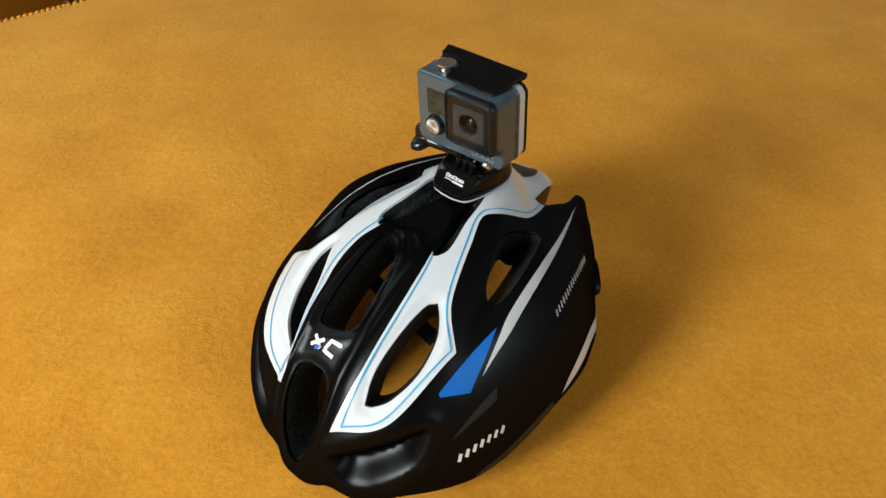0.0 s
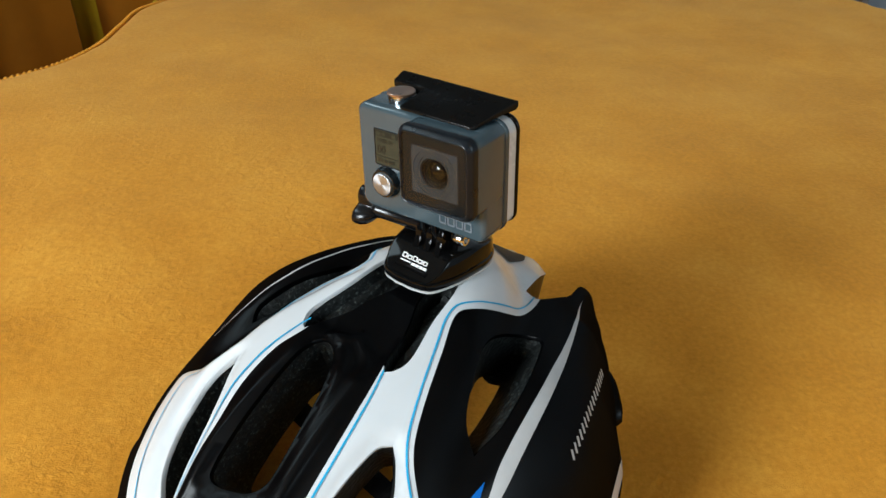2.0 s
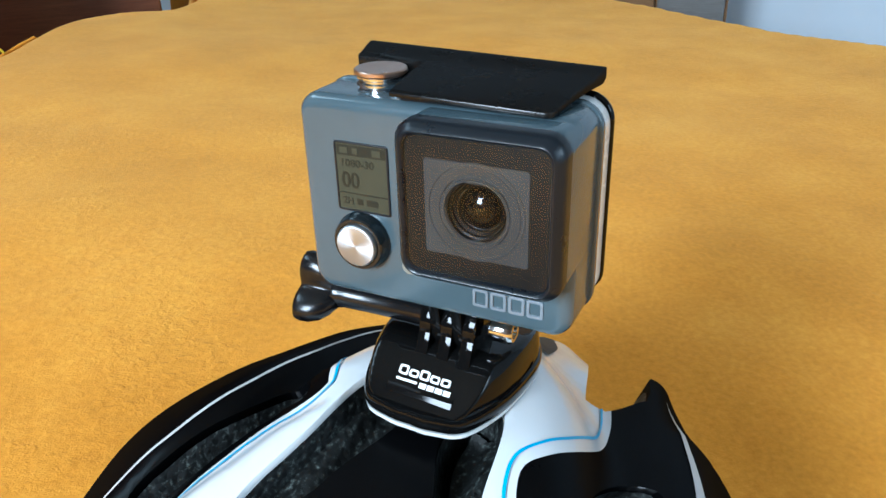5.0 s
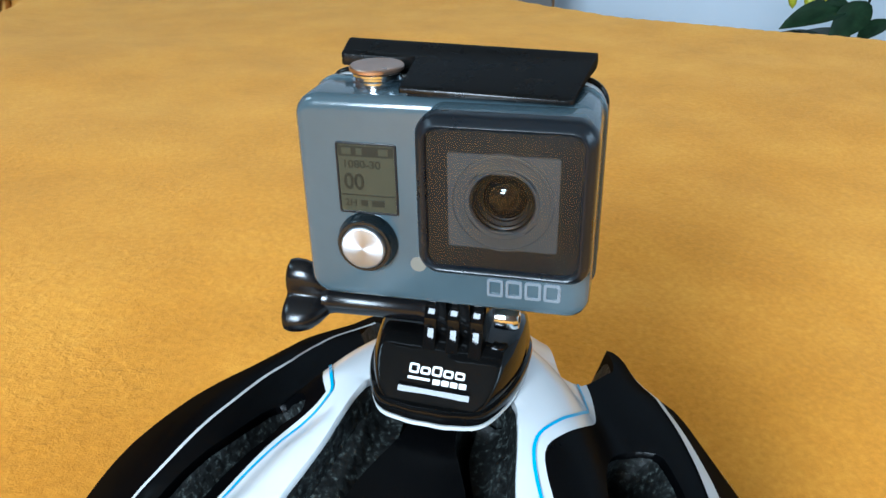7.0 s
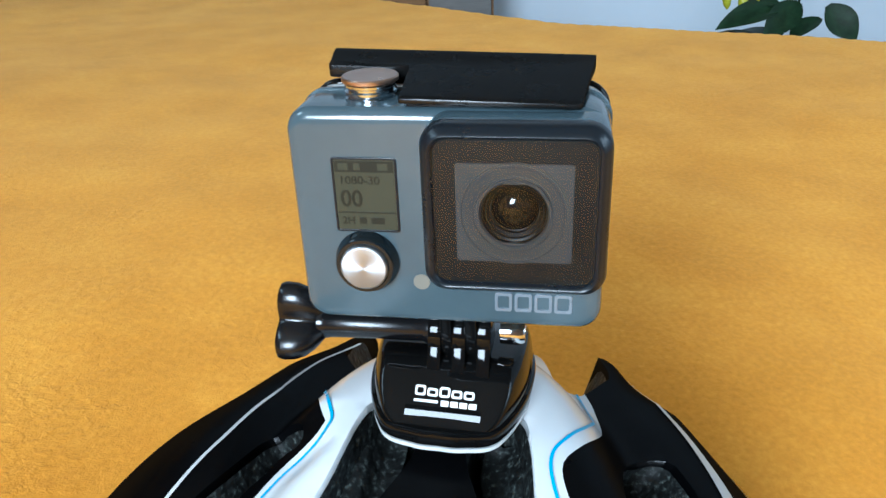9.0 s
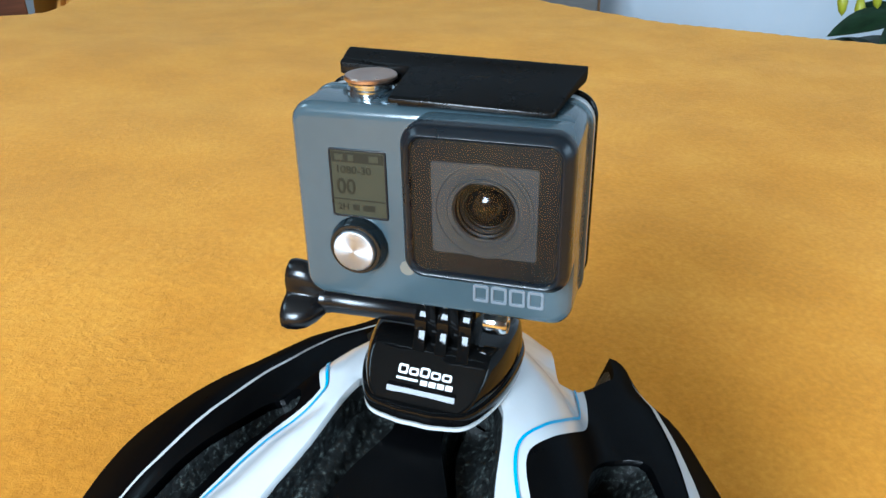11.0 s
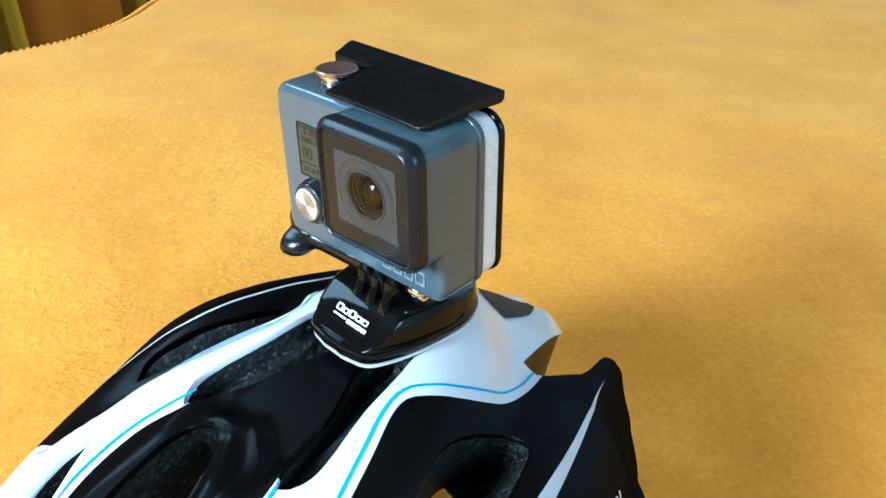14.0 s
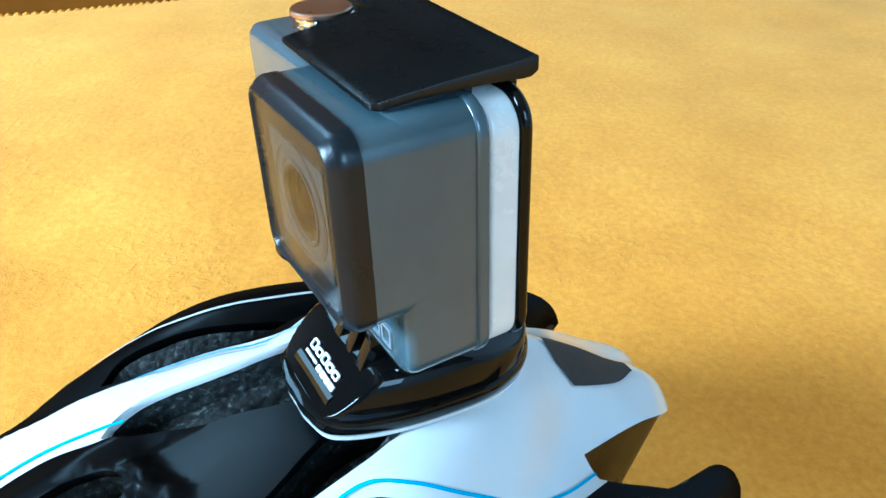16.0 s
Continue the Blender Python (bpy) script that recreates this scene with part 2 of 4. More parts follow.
def rounded_slab(w, h, r, y0, y1, edge, cx=0.0, cz=0.0, seg=6):
    """A plate in x and z with rounded corners and rolled edges, from y0 (front) to y1."""
    steps = [(edge * (1 - math.cos(radians(a))), edge * (1 - math.sin(radians(a)))) for a in (0, 30, 60, 90)]
    rings = []
    for into, back in [(s[1], s[0]) for s in steps]:
        ring = rounded_rect(w - 2 * into, h - 2 * into, max(r - into, 1e-4), seg)
        rings.append([(cx + x, y0 + back, cz + z) for x, z in ring])
    for into, back in [(s[1], s[0]) for s in steps][::-1]:
        ring = rounded_rect(w - 2 * into, h - 2 * into, max(r - into, 1e-4), seg)
        rings.append([(cx + x, y1 - back, cz + z) for x, z in ring])
    return loft(rings)


def frame_slab(w, h, r, wall, y0, y1, edge, cx, cz, seg=6):
    """A rectangular ring in x and z, rolled at its front edge."""
    spec = [(0, y1), (0, y0 + edge), (edge * 0.3, y0 + edge * 0.3), (edge, y0), (wall - edge, y0), (wall - edge * 0.3, y0 + edge * 0.3), (wall, y0 + edge), (wall, y1)]
    rings = []
    for into, y in spec:
        ring = rounded_rect(w - 2 * into, h - 2 * into, max(r - into * 0.7, 3e-4), seg)
        rings.append([(cx + x, y, cz + z) for x, z in ring])
    rings.append(rings[0])
    bm = loft(rings, False)
    bmesh.ops.remove_doubles(bm, verts=bm.verts, dist=1e-7)
    return bm


def lathe(profile, seg=40, cap=True):
    """Turned about z: rows of radius and height."""
    rings = [[(max(r, 1e-5) * math.cos(2 * math.pi * k / seg), max(r, 1e-5) * math.sin(2 * math.pi * k / seg), z) for k in range(seg)] for r, z in profile]
    return loft(rings, cap)


def prism(outline, x0, x1, bevel=0.0004):
    """An outline in y and z, drawn out along x, with its edges broken."""
    bm = bmesh.new()
    a = [bm.verts.new((x0, y, z)) for y, z in outline]
    b = [bm.verts.new((x1, y, z)) for y, z in outline]
    n = len(outline)
    bm.faces.new(a)
    bm.faces.new(b[::-1])
    for i in range(n):
        bm.faces.new((a[i], a[(i + 1) % n], b[(i + 1) % n], b[i]))
    bmesh.ops.recalc_face_normals(bm, faces=bm.faces)
    if bevel:
        bmesh.ops.bevel(bm, geom=[e for e in bm.edges if e.calc_face_angle(0) > 0.5], offset=bevel, segments=3, profile=0.5, affect="EDGES")
    return bm


def box_bm(size, at=(0, 0, 0), bevel=0.002):
    bm = bmesh.new()
    bmesh.ops.create_cube(bm, size=1.0, matrix=Matrix.Translation(at) @ Matrix.Diagonal((*size, 1)))
    if bevel:
        bmesh.ops.bevel(bm, geom=bm.edges[:], offset=bevel, segments=2, profile=0.5, affect="EDGES")
    return bm


def inside(poly, p):
    """Which rows of p lie in the closed outline."""
    q, x, y = np.asarray(poly, float), p[:, 0], p[:, 1]
    hit = np.zeros(len(p), bool)
    for (ax, ay), (bx, by) in zip(q, np.roll(q, -1, 0)):
        cross = (ay > y) != (by > y)
        with np.errstate(divide="ignore", invalid="ignore"):
            hit ^= cross & (x < (bx - ax) * (y - ay) / (by - ay) + ax)
    return hit


def reach(poly, p, closed=True):
    """Distance of each row of p to a line of points, and the nearest place on it."""
    q = np.asarray(poly, float)
    ends = np.roll(q, -1, 0) if closed else q[1:]
    best, near = np.full(len(p), 1e9), np.zeros((len(p), 2))
    for a, b in zip(q, ends):
        along = np.clip(((p - a) @ (b - a)) / max((b - a) @ (b - a), 1e-12), 0, 1)
        spot = a + along[:, None] * (b - a)
        d = np.hypot(*(p - spot).T)
        closer = d < best
        best[closer], near[closer] = d[closer], spot[closer]
    return best, near


def curve_through(points, step, closed=True, sharp=48):
    """A line through points, rounded except where it turns sharply, in even steps."""
    q = [Vector(p) for p in points]
    n, out = len(q), []

    def corner(i):
        if not closed and i in (0, n - 1):
            return True
        a, b = q[i] - q[i - 1], q[(i + 1) % n] - q[i]
        return a.length < 1e-9 or b.length < 1e-9 or math.degrees(a.angle(b)) > sharp

    for i in range(n if closed else n - 1):
        p1, p2 = q[i], q[(i + 1) % n]
        t1 = (p2 - p1) if corner(i) else (p2 - q[i - 1]) * 0.5
        t2 = (p2 - p1) if corner((i + 1) % n) else (q[(i + 2) % n] - p1) * 0.5
        size = (p2 - p1).length
        t1, t2 = (t.normalized() * min(t.length, size * 1.2) for t in (t1, t2))
        steps = max(1, round(size / step))
        for k in range(steps):
            s = k / steps
            h = (2 * s**3 - 3 * s**2 + 1, s**3 - 2 * s**2 + s, -2 * s**3 + 3 * s**2, s**3 - s**2)
            out.append(tuple(p1 * h[0] + t1 * h[1] + p2 * h[2] + t2 * h[3]))
    if not closed:
        out.append(tuple(q[-1]))
    return out


# ---------------------------------------------------------------- the room
FLOOR_Z = -0.5


ROOM = pose(0, 0, 0, 0, 0, -34.6)


def slab(name, x0, x1, y0, y1, z0, z1, material, label=""):
    me = bm_mesh(name, box_bm((x1 - x0, y1 - y0, z1 - z0), ((x0 + x1) / 2, (y0 + y1) / 2, (z0 + z1) / 2), 0), material, False)
    ob = tagged(new(name, me), label, kind="structure")
    ob.matrix_basis = ROOM
    return ob


slab("floor", -2.2, 2.7, -2.5, 2.6, FLOOR_Z - 0.1, FLOOR_Z, FLOOR, "brown wooden floor boards")
slab("ceiling", -2.2, 2.7, -2.5, 2.6, 2.1, 2.2, CEILING, "unseen ceiling, tan to cut bounced light")
slab("wall_north", -2.2, 2.7, 2.6, 2.7, FLOOR_Z - 0.1, 2.2, PAINT, "white painted wall behind the cabinet and plant")
slab("wall_east", 2.7, 2.8, -2.6, 2.7, FLOOR_Z - 0.1, 2.2, PAINT, "white painted wall")
slab("wall_south", -2.3, 2.7, -2.6, -2.5, FLOOR_Z - 0.1, 2.2, UNSEEN_WALL, "unseen wall, brown to cut bounced light")
slab("wall_west", -2.3, -2.2, -2.5, 2.7, FLOOR_Z - 0.1, 2.2, UNSEEN_WALL, "unseen wall, brown to cut bounced light")

# ---------------------------------------------------------------- bed and blanket
EDGE = [(-1.6, -1.45), (1.25, -1.45), (1.2, 0.1), (0.965, 0.55), (0.92, 0.63), (0.84, 0.76), (0.785, 0.86), (0.755, 0.95), (0.725, 1.06), (0.685, 1.22), (0.63, 1.45), (0.58, 2.0), (-0.08, 2.0), (-0.09, 1.55), (-0.1, 1.41), (-0.14, 1.3), (-0.2, 1.285), (-0.275, 1.235), (-0.314, 1.13), (-0.332, 1.05), (-0.345, 0.98), (-0.37, 0.935), (-0.392, 0.88), (-0.395, 0.8), (-0.402, 0.7), (-0.437, 0.62), (-0.5, 0.56), (-0.63, 0.49), (-1.25, 0.3), (-1.5, 0.1)]


def relief(x, y):
    """The blanket's long swells and tufts, in metres."""
    z = np.zeros(len(x))
    for i, (a, b) in enumerate(zip(x, y)):
        z[i] = 0.0045 * noise.noise((a * 4.2, b * 4.2, 1.5)) + 0.0018 * noise.noise((a * 11, b * 11, 4.0))
    return z


def tufts(x, y):
    z = np.zeros(len(x))
    for i, (a, b) in enumerate(zip(x, y)):
        patch = 0.55 + 0.9 * max(0.0, noise.noise((a * 13, b * 13, 8.0)) + 0.25)
        z[i] = 0.0003 * noise.noise((a * 90, b * 90, 0.0)) + 0.0003 * patch * noise.noise((a * 210, b * 210, 3.0))
    return z


def spaced(lo, hi, a, b, fine, grow=1.035, most=0.011):
    """Even fine steps from a to b, and growing ones out to lo and hi."""
    mid = np.arange(a, b + fine / 2, fine)
    out, step, v = [], fine, mid[-1]
    while v < hi:
        step = min(step * grow, most)
        v += step
        out.append(v)
    pre, step, v = [], fine, a
    while v > lo:
        step = min(step * grow, most)
        v -= step
        pre.append(v)
    return np.r_[pre[::-1], mid, out]


def blanket():
    xs, ys = spaced(-1.85, 1.5, -0.4, 0.36, 0.0021, 1.03), spaced(-1.8, 2.25, -0.22, 0.34, 0.0021, 1.03)
    gx, gy = np.meshgrid(xs, ys)
    p = np.c_[gx.ravel(), gy.ravel()]
    line = curve_through(EDGE, 0.03, True, 100)
    d, near = reach(line, p)
    within = inside(line, p)
    over = ~within
    z = 0.022 * np.tanh(-p[:, 0] / 0.3) + 0.028 * np.tanh(p[:, 1] / 0.25) - 0.008 + relief(p[:, 0], p[:, 1])
    far = np.maximum(np.maximum(np.abs(p[:, 0] + 0.02) - 0.38, np.abs(p[:, 1] - 0.06) - 0.28), 0)
    z += tufts(p[:, 0], p[:, 1]) * np.clip(1 - far / 0.12, 0, 1)
    z -= 0.03 * np.clip(1 - d / 0.03, 0, 1) ** 2
    way = (p - near) / np.maximum(d, 1e-6)[:, None]
    p[over] = near[over] + way[over] * (0.03 * (1 - np.exp(-d[over] / 0.04)))[:, None]
    z[over] -= np.minimum(d[over], 0.36)
    nx, ny = len(xs), len(ys)
    idx = np.arange(nx * ny).reshape(ny, nx)
    faces = np.stack([idx[:-1, :-1], idx[:-1, 1:], idx[1:, 1:], idx[1:, :-1]], -1).reshape(-1, 4)
    me = mesh_of("blanket", np.c_[p, z].tolist(), faces.tolist(), PLUSH)
    thing = tagged(new("blanket", me), "golden yellow plush blanket spread over a bed", "blanket")
    # Stitched scallops along the edge by the curtain.
    hem = [q for q in curve_through(EDGE, 0.0075, True, 100) if -0.72 < q[0] < -0.32 and 0.4 < q[1] < 1.1]
    verts, tris = [], []
    for k in range(1, len(hem) - 1):
        a, b, c = (Vector(h) for h in hem[k - 1:k + 2])
        way = (c - a).normalized()
        spot = b + Vector((-way.y, way.x)) * 0.0125
        top = 0.022 * math.tanh(-b.x / 0.3) + 0.028 * math.tanh(b.y / 0.25) - 0.0135 + relief([b.x], [b.y])[0]
        bead = bmesh.new()
        bmesh.ops.create_icosphere(bead, subdivisions=1, radius=0.0042, matrix=Matrix.Translation((spot.x, spot.y, top)))
        start = len(verts)
        verts += [v.co.copy() for v in bead.verts]
        tris += [[start + v.index for v in f.verts] for f in bead.faces]
        bead.free()
    put("edging", mesh_of("edging", verts, tris, PLUSH), thing, None, "scalloped stitched edge")
    return thing


blanket()
_bed = [(x * 0.955, 0.45 + (y - 0.45) * 0.94) for x, y in curve_through(EDGE, 0.1, True, 100)]
bed = tagged(new("bed"), "bed mattress hidden under a yellow blanket", "bed")
part("mattress", loft([[(x, y, z) for x, y in _bed] for z in (-0.3, -0.1)]), TICKING, bed, smooth=False)
part("base", loft([[(x * 0.97, y, z) for x, y in _bed] for z in (FLOOR_Z, -0.304)]), MAHOGANY, bed, smooth=False)

# ---------------------------------------------------------------- the helmet
# The shell is charted by its angle from the crown: first towards the brow, then to one side.
FRONT, BACK, SIDE, CROWN, POWER = 0.1565, 0.121, 0.1139, 0.1166, 2.36
helmet_pose = Matrix(((-0.6571, 0.7448, -0.1161, -0.0269), (-0.7185, -0.6654, -0.2026, -0.0088), (-0.2282, -0.0497, 0.9723, 0.0108), (0, 0, 0, 1)))

RIM = [(1.51, 0.0), (1.49, 0.13), (1.435, 0.27), (1.415, 0.45), (1.27, 0.65), (0.985, 1.085), (0.57, 1.285), (0.2, 1.355), (-0.2, 1.365), (-0.55, 1.28), (-0.85, 1.12), (-1.02, 0.88), (-1.09, 0.65), (-1.1, 0.42),
       (-1.02, 0.4), (-0.92, 0.425), (-0.86, 0.428), (-0.8, 0.385), (-0.755, 0.345), (-0.76, 0.275), (-0.98, 0.222), (-1.09, 0.194), (-1.16, 0.16), (-1.215, 0.085), (-1.225, 0.0)]
RIB = [(1.098, 0.211), (0.91, 0.469), (0.488, 0.582), (0.367, 0.462), (0.269, 0.407), (-0.021, 0.307), (-0.15, 0.256), (-0.21, 0.25), (-0.27, 0.285), (-0.34, 0.328), (-0.43, 0.365), (-0.53, 0.388), (-0.66, 0.382), (-0.77, 0.357),
       (-0.755, 0.345), (-0.76, 0.275), (-0.98, 0.222), (-1.09, 0.194), (-1.16, 0.16), (-1.215, 0.085), (-1.225, 0.0)]
RIB_INNER = [(-0.36, 0.0), (-0.29, 0.06), (-0.215, 0.065), (-0.068, 0.122), (0.07, 0.16), (0.18, 0.182), (0.3, 0.202), (0.51, 0.224), (0.795, 0.233), (1.098, 0.211)]
# The other side, whose ribs and vents run a little differently.
RIB_FAR = [(1.045, 0.155), (1.0, 0.284), (0.937, 0.415), (0.825, 0.531), (0.683, 0.619), (0.52, 0.675), (0.485, 0.64), (0.455, 0.52), (0.37, 0.465), (0.298, 0.45), (0.2, 0.432), (0.1, 0.408), (-0.005, 0.38), (-0.14, 0.346), (-0.203, 0.293), (-0.238, 0.268), (-0.263, 0.258), (-0.3, 0.28), (-0.36, 0.31), (-0.45, 0.36), (-0.53, 0.388), (-0.66, 0.382), (-0.77, 0.357),
           (-0.755, 0.345), (-0.76, 0.275), (-0.98, 0.222), (-1.09, 0.194), (-1.16, 0.16), (-1.215, 0.085), (-1.225, 0.0)]
RIB_FAR_INNER = [(-0.36, 0.0), (-0.29, 0.06), (-0.215, 0.065), (-0.068, 0.122), (0.07, 0.16), (0.14, 0.178), (0.183, 0.187), (0.27, 0.224), (0.385, 0.234), (0.5, 0.226), (0.584, 0.212), (0.747, 0.196), (0.946, 0.155), (1.045, 0.155)]
RIB_FAR_HOLE = [(0.355, 0.352), (0.44, 0.385), (0.5, 0.4), (0.56, 0.402), (0.653, 0.39), (0.783, 0.335), (0.85, 0.27), (0.91, 0.195), (0.855, 0.205), (0.76, 0.228), (0.671, 0.25), (0.57, 0.28), (0.525, 0.292), (0.46, 0.312)]
FAR_VENT = [(0.19, 0.6), (0.09, 0.56), (0.0, 0.52), (-0.077, 0.475), (-0.137, 0.416), (-0.189, 0.354), (-0.215, 0.308), (-0.27, 0.32), (-0.31, 0.38), (-0.33, 0.45), (-0.3, 0.505), (-0.2, 0.54), (-0.1, 0.578), (0.01, 0.61), (0.12, 0.63)]
RIB_HOLE = [(0.915, 0.318), (0.776, 0.288), (0.56, 0.299), (0.392, 0.328), (0.352, 0.369), (0.401, 0.416), (0.505, 0.471), (0.673, 0.481), (0.834, 0.425), (0.905, 0.355)]
SLOT = [(0.172, 0.19), (0.15, 0.218), (0.1, 0.238), (0.03, 0.233), (-0.1, 0.205), (-0.2, 0.191), (-0.27, 0.178), (-0.33, 0.155), (-0.35, 0.12), (-0.34, 0.06), (-0.215, 0.055), (-0.068, 0.113), (0.07, 0.152), (0.13, 0.167)]
CREST_VENT = [(0.16, -0.095), (0.18, -0.05), (0.235, 0.0), (0.31, 0.035), (0.4, 0.06), (0.553, 0.085), (0.65, 0.09), (0.7, 0.055), (0.722, 0.0), (0.735, -0.06), (0.72, -0.115), (0.6, -0.13), (0.4, -0.135), (0.26, -0.132), (0.19, -0.125)]
BROW_VENT = [(0.9, 0.0), (0.905, 0.06), (0.955, 0.115), (1.09, 0.124), (1.25, 0.1), (1.36, 0.045), (1.4, 0.0)]
SIDE_VENT = [(0.21, 0.61), (0.12, 0.52), (0.0, 0.46), (-0.12, 0.41), (-0.22, 0.395), (-0.33, 0.42), (-0.41, 0.465), (-0.425, 0.515), (-0.4, 0.552), (-0.2, 0.6), (0.05, 0.63)]
SCOOP = [(1.23, 0.2), (1.1, 0.35), (1.0, 0.465), (0.9, 0.57), (0.842, 0.633), (0.85, 0.675), (0.95, 0.7), (1.065, 0.685), (1.18, 0.605), (1.3, 0.48), (1.35, 0.36), (1.32, 0.25)]
RIDGE = [(1.4, 0.05), (1.22, 0.14), (1.05, 0.165), (0.85, 0.155), (0.6, 0.158), (0.35, 0.145), (0.17, 0.115), (0.09, 0.0)]
# How the shell stands off its round form, from tail to brow: the flank, and the valley between rib and flank.
ALONG = (-1.2, -1.05, -0.9, -0.75, -0.55, -0.35, -0.1, 0.1, 0.5)
FLANK = (0.003, 0.002, -0.0025, -0.005, -0.006, -0.0035, 0.0015, 0.002, 0.0)
FLANK_FROM = (0.0, 0.0, 0.05, 0.08, 0.25, 0.3, 0.38, 0.42, 0.5)
VALLEY = (0.002, 0.004, 0.008, 0.0105, 0.0098, 0.01, 0.0085, 0.0075, 0.0)
VALLEY_AT = (0.22, 0.25, 0.28, 0.31, 0.42, 0.47, 0.51, 0.55, 0.6)
VALLEY_IN = (0.2, 0.2, 0.2, 0.19, 0.14, 0.13, 0.12, 0.11, 0.09)
VALLEY_OUT = (0.1, 0.1, 0.13, 0.15, 0.11, 0.1, 0.09, 0.085, 0.07)
# One flank of the shell sits a little higher than the other.
LEAN_AT = (-1.1, -0.93, -0.72, -0.5, -0.28, 0.0, 0.19, 0.4)
LEAN = (0.0, 0.03, 0.06, 0.09, 0.08, 0.06, 0.03, 0.0)
STEP = 0.02
BRINK_AT, BRINK = (-0.2, -0.1, 0.02, 0.1, 0.2, 0.3, 0.45), (0.26, 0.31, 0.345, 0.378, 0.415, 0.435, 0.52)


def mirrored(half):
    """A closed outline from the half of it on one side of the middle."""
    return half + [(u, -v) for u, v in half[::-1] if v > 1e-6]


def other(poly):
    return [(u, -v) for u, v in poly]


_fin = {(-1.02, 0.88): (-1.08, 0.88), (-1.09, 0.65): (-1.17, 0.65), (-1.1, 0.42): (-1.19, 0.42), (-1.02, 0.4): (-1.1, 0.395), (-0.92, 0.425): (-0.97, 0.42)}
_rim = curve_through(RIM + [(u, -v) for u, v in (_fin.get(p, p) for p in RIM[::-1]) if v > 1e-6], STEP, True, 35)
_rib = curve_through(RIB, STEP, False, 40) + curve_through(RIB_INNER, STEP, False, 60)[:-1]
_rib_far = curve_through(RIB_FAR, STEP, False, 40) + curve_through(RIB_FAR_INNER, STEP, False, 60)[:-1]
_whole = [curve_through(CREST_VENT, STEP, True, 70), curve_through(mirrored(BROW_VENT), STEP, True, 70)]
_near_holes = [curve_through(v, STEP, True, 75) for v in (RIB_HOLE, SLOT, SIDE_VENT)]
_far_holes = [curve_through(v, STEP, True, 75) for v in (RIB_FAR_HOLE, SLOT, FAR_VENT)]
_scoop = curve_through(SCOOP, STEP, True, 75)
RIDGE_LINE = curve_through(RIDGE, 0.03, False, 90)


def shell(p, lift=0.0, sunk=1.0):
    """Places on the helmet for rows of chart angles, lifted off it by some metres."""
    p = np.asarray(p, float).reshape(-1, 2)
    a, b = p[:, 0], np.abs(p[:, 1])
    near_side = p[:, 1] < 0
    outward = 0.035 * np.exp(-(((b - 0.38) / 0.12) ** 2)) * np.clip((a + 0.15) / 0.2, 0, 1) * np.clip((0.6 - a) / 0.15, 0, 1)
    inward = np.interp(a, LEAN_AT, LEAN) * np.interp(b, (0.42, 0.48, 0.56, 0.62, 0.74, 0.85, 1.0), (0, 0.25, 0.85, 1, 1, 0.6, 0))
    across = np.where(near_side, -(b + outward - inward), p[:, 1])
    th, az = np.hypot(a, across), np.arctan2(across, a)
    way = np.c_[np.sin(th) * np.cos(az), np.sin(th) * np.sin(az), np.cos(th)]
    axes = np.c_[np.where(way[:, 0] > 0, FRONT, BACK), np.full(len(p), SIDE), np.full(len(p), CROWN)]
    q = way / ((np.abs(way / axes) ** POWER).sum(1) ** (1 / POWER))[:, None]
    out = np.sign(q) * np.abs(q / axes) ** (POWER - 1) / axes
    out /= np.linalg.norm(out, axis=1)[:, None]
    m = np.c_[a, b]
    flank, start, deep, at, near, far = (sum(np.interp(m[:, 0] + k, ALONG, row) for k in (-0.1, -0.05, 0, 0.05, 0.1)) / 5 for row in (FLANK, FLANK_FROM, VALLEY, VALLEY_AT, VALLEY_IN, VALLEY_OUT))
    rise = np.clip((m[:, 1] - start + 0.13) / 0.26, 0, 1)
    d = flank * rise * rise * (3 - 2 * rise)
    d -= deep * np.exp(-(((m[:, 1] - at) / np.where(m[:, 1] < at, near, far)) ** 2))
    d -= 0.01 * np.clip((m[:, 1] - 0.62) / 0.5, 0, 1) * np.clip((-0.45 - m[:, 0]) / 0.4, 0, 1)
    d -= np.where(near_side, 0, 0.006) * np.clip((b - 0.46) / 0.2, 0, 1) * np.clip((-0.72 - a) / 0.2, 0, 1)
    d += 0.004 * np.exp(-(((m[:, 0] + 1.07) / 0.12) ** 2 + ((m[:, 1] - 0.42) / 0.08) ** 2))
    d += 0.0022 * np.exp(-((reach(RIDGE_LINE, m, False)[0] / 0.026) ** 2))
    d -= sunk * 0.0055 * np.clip((0.172 - m[:, 1]) / 0.04, 0, 1) * np.clip((0.26 - m[:, 0]) / 0.16, 0, 1) * np.clip((m[:, 0] + 0.36) / 0.06, 0, 1)
    d += np.where(near_side, 0.0022 * np.clip((b - 0.72) / 0.15, 0, 1) * np.clip((a + 0.7) / 0.3, 0, 1), 0)
    d += 0.006 * np.exp(-(((a - 1.46) / 0.13) ** 2) - (b / 0.16) ** 4)
    d += 0.0045 * np.exp(-(((a + 1.15) / 0.1) ** 2) - ((b - 0.06) / 0.1) ** 2)
    # A raised lip round the crest vent, a sunken one round the brow vent.
    gap = reach(_whole[0], p)[0]
    d += 0.0012 * np.exp(-(((gap - 0.04) / 0.032) ** 2)) - 0.0012 * np.exp(-((gap / 0.024) ** 2))
    d -= 0.002 * np.exp(-((reach(_whole[1], p)[0] / 0.03) ** 2))
    gap = np.where(near_side, reach(_far_holes[0], m)[0], reach(_near_holes[0], m)[0])
    d -= 0.0022 * np.exp(-((gap / 0.03) ** 2))
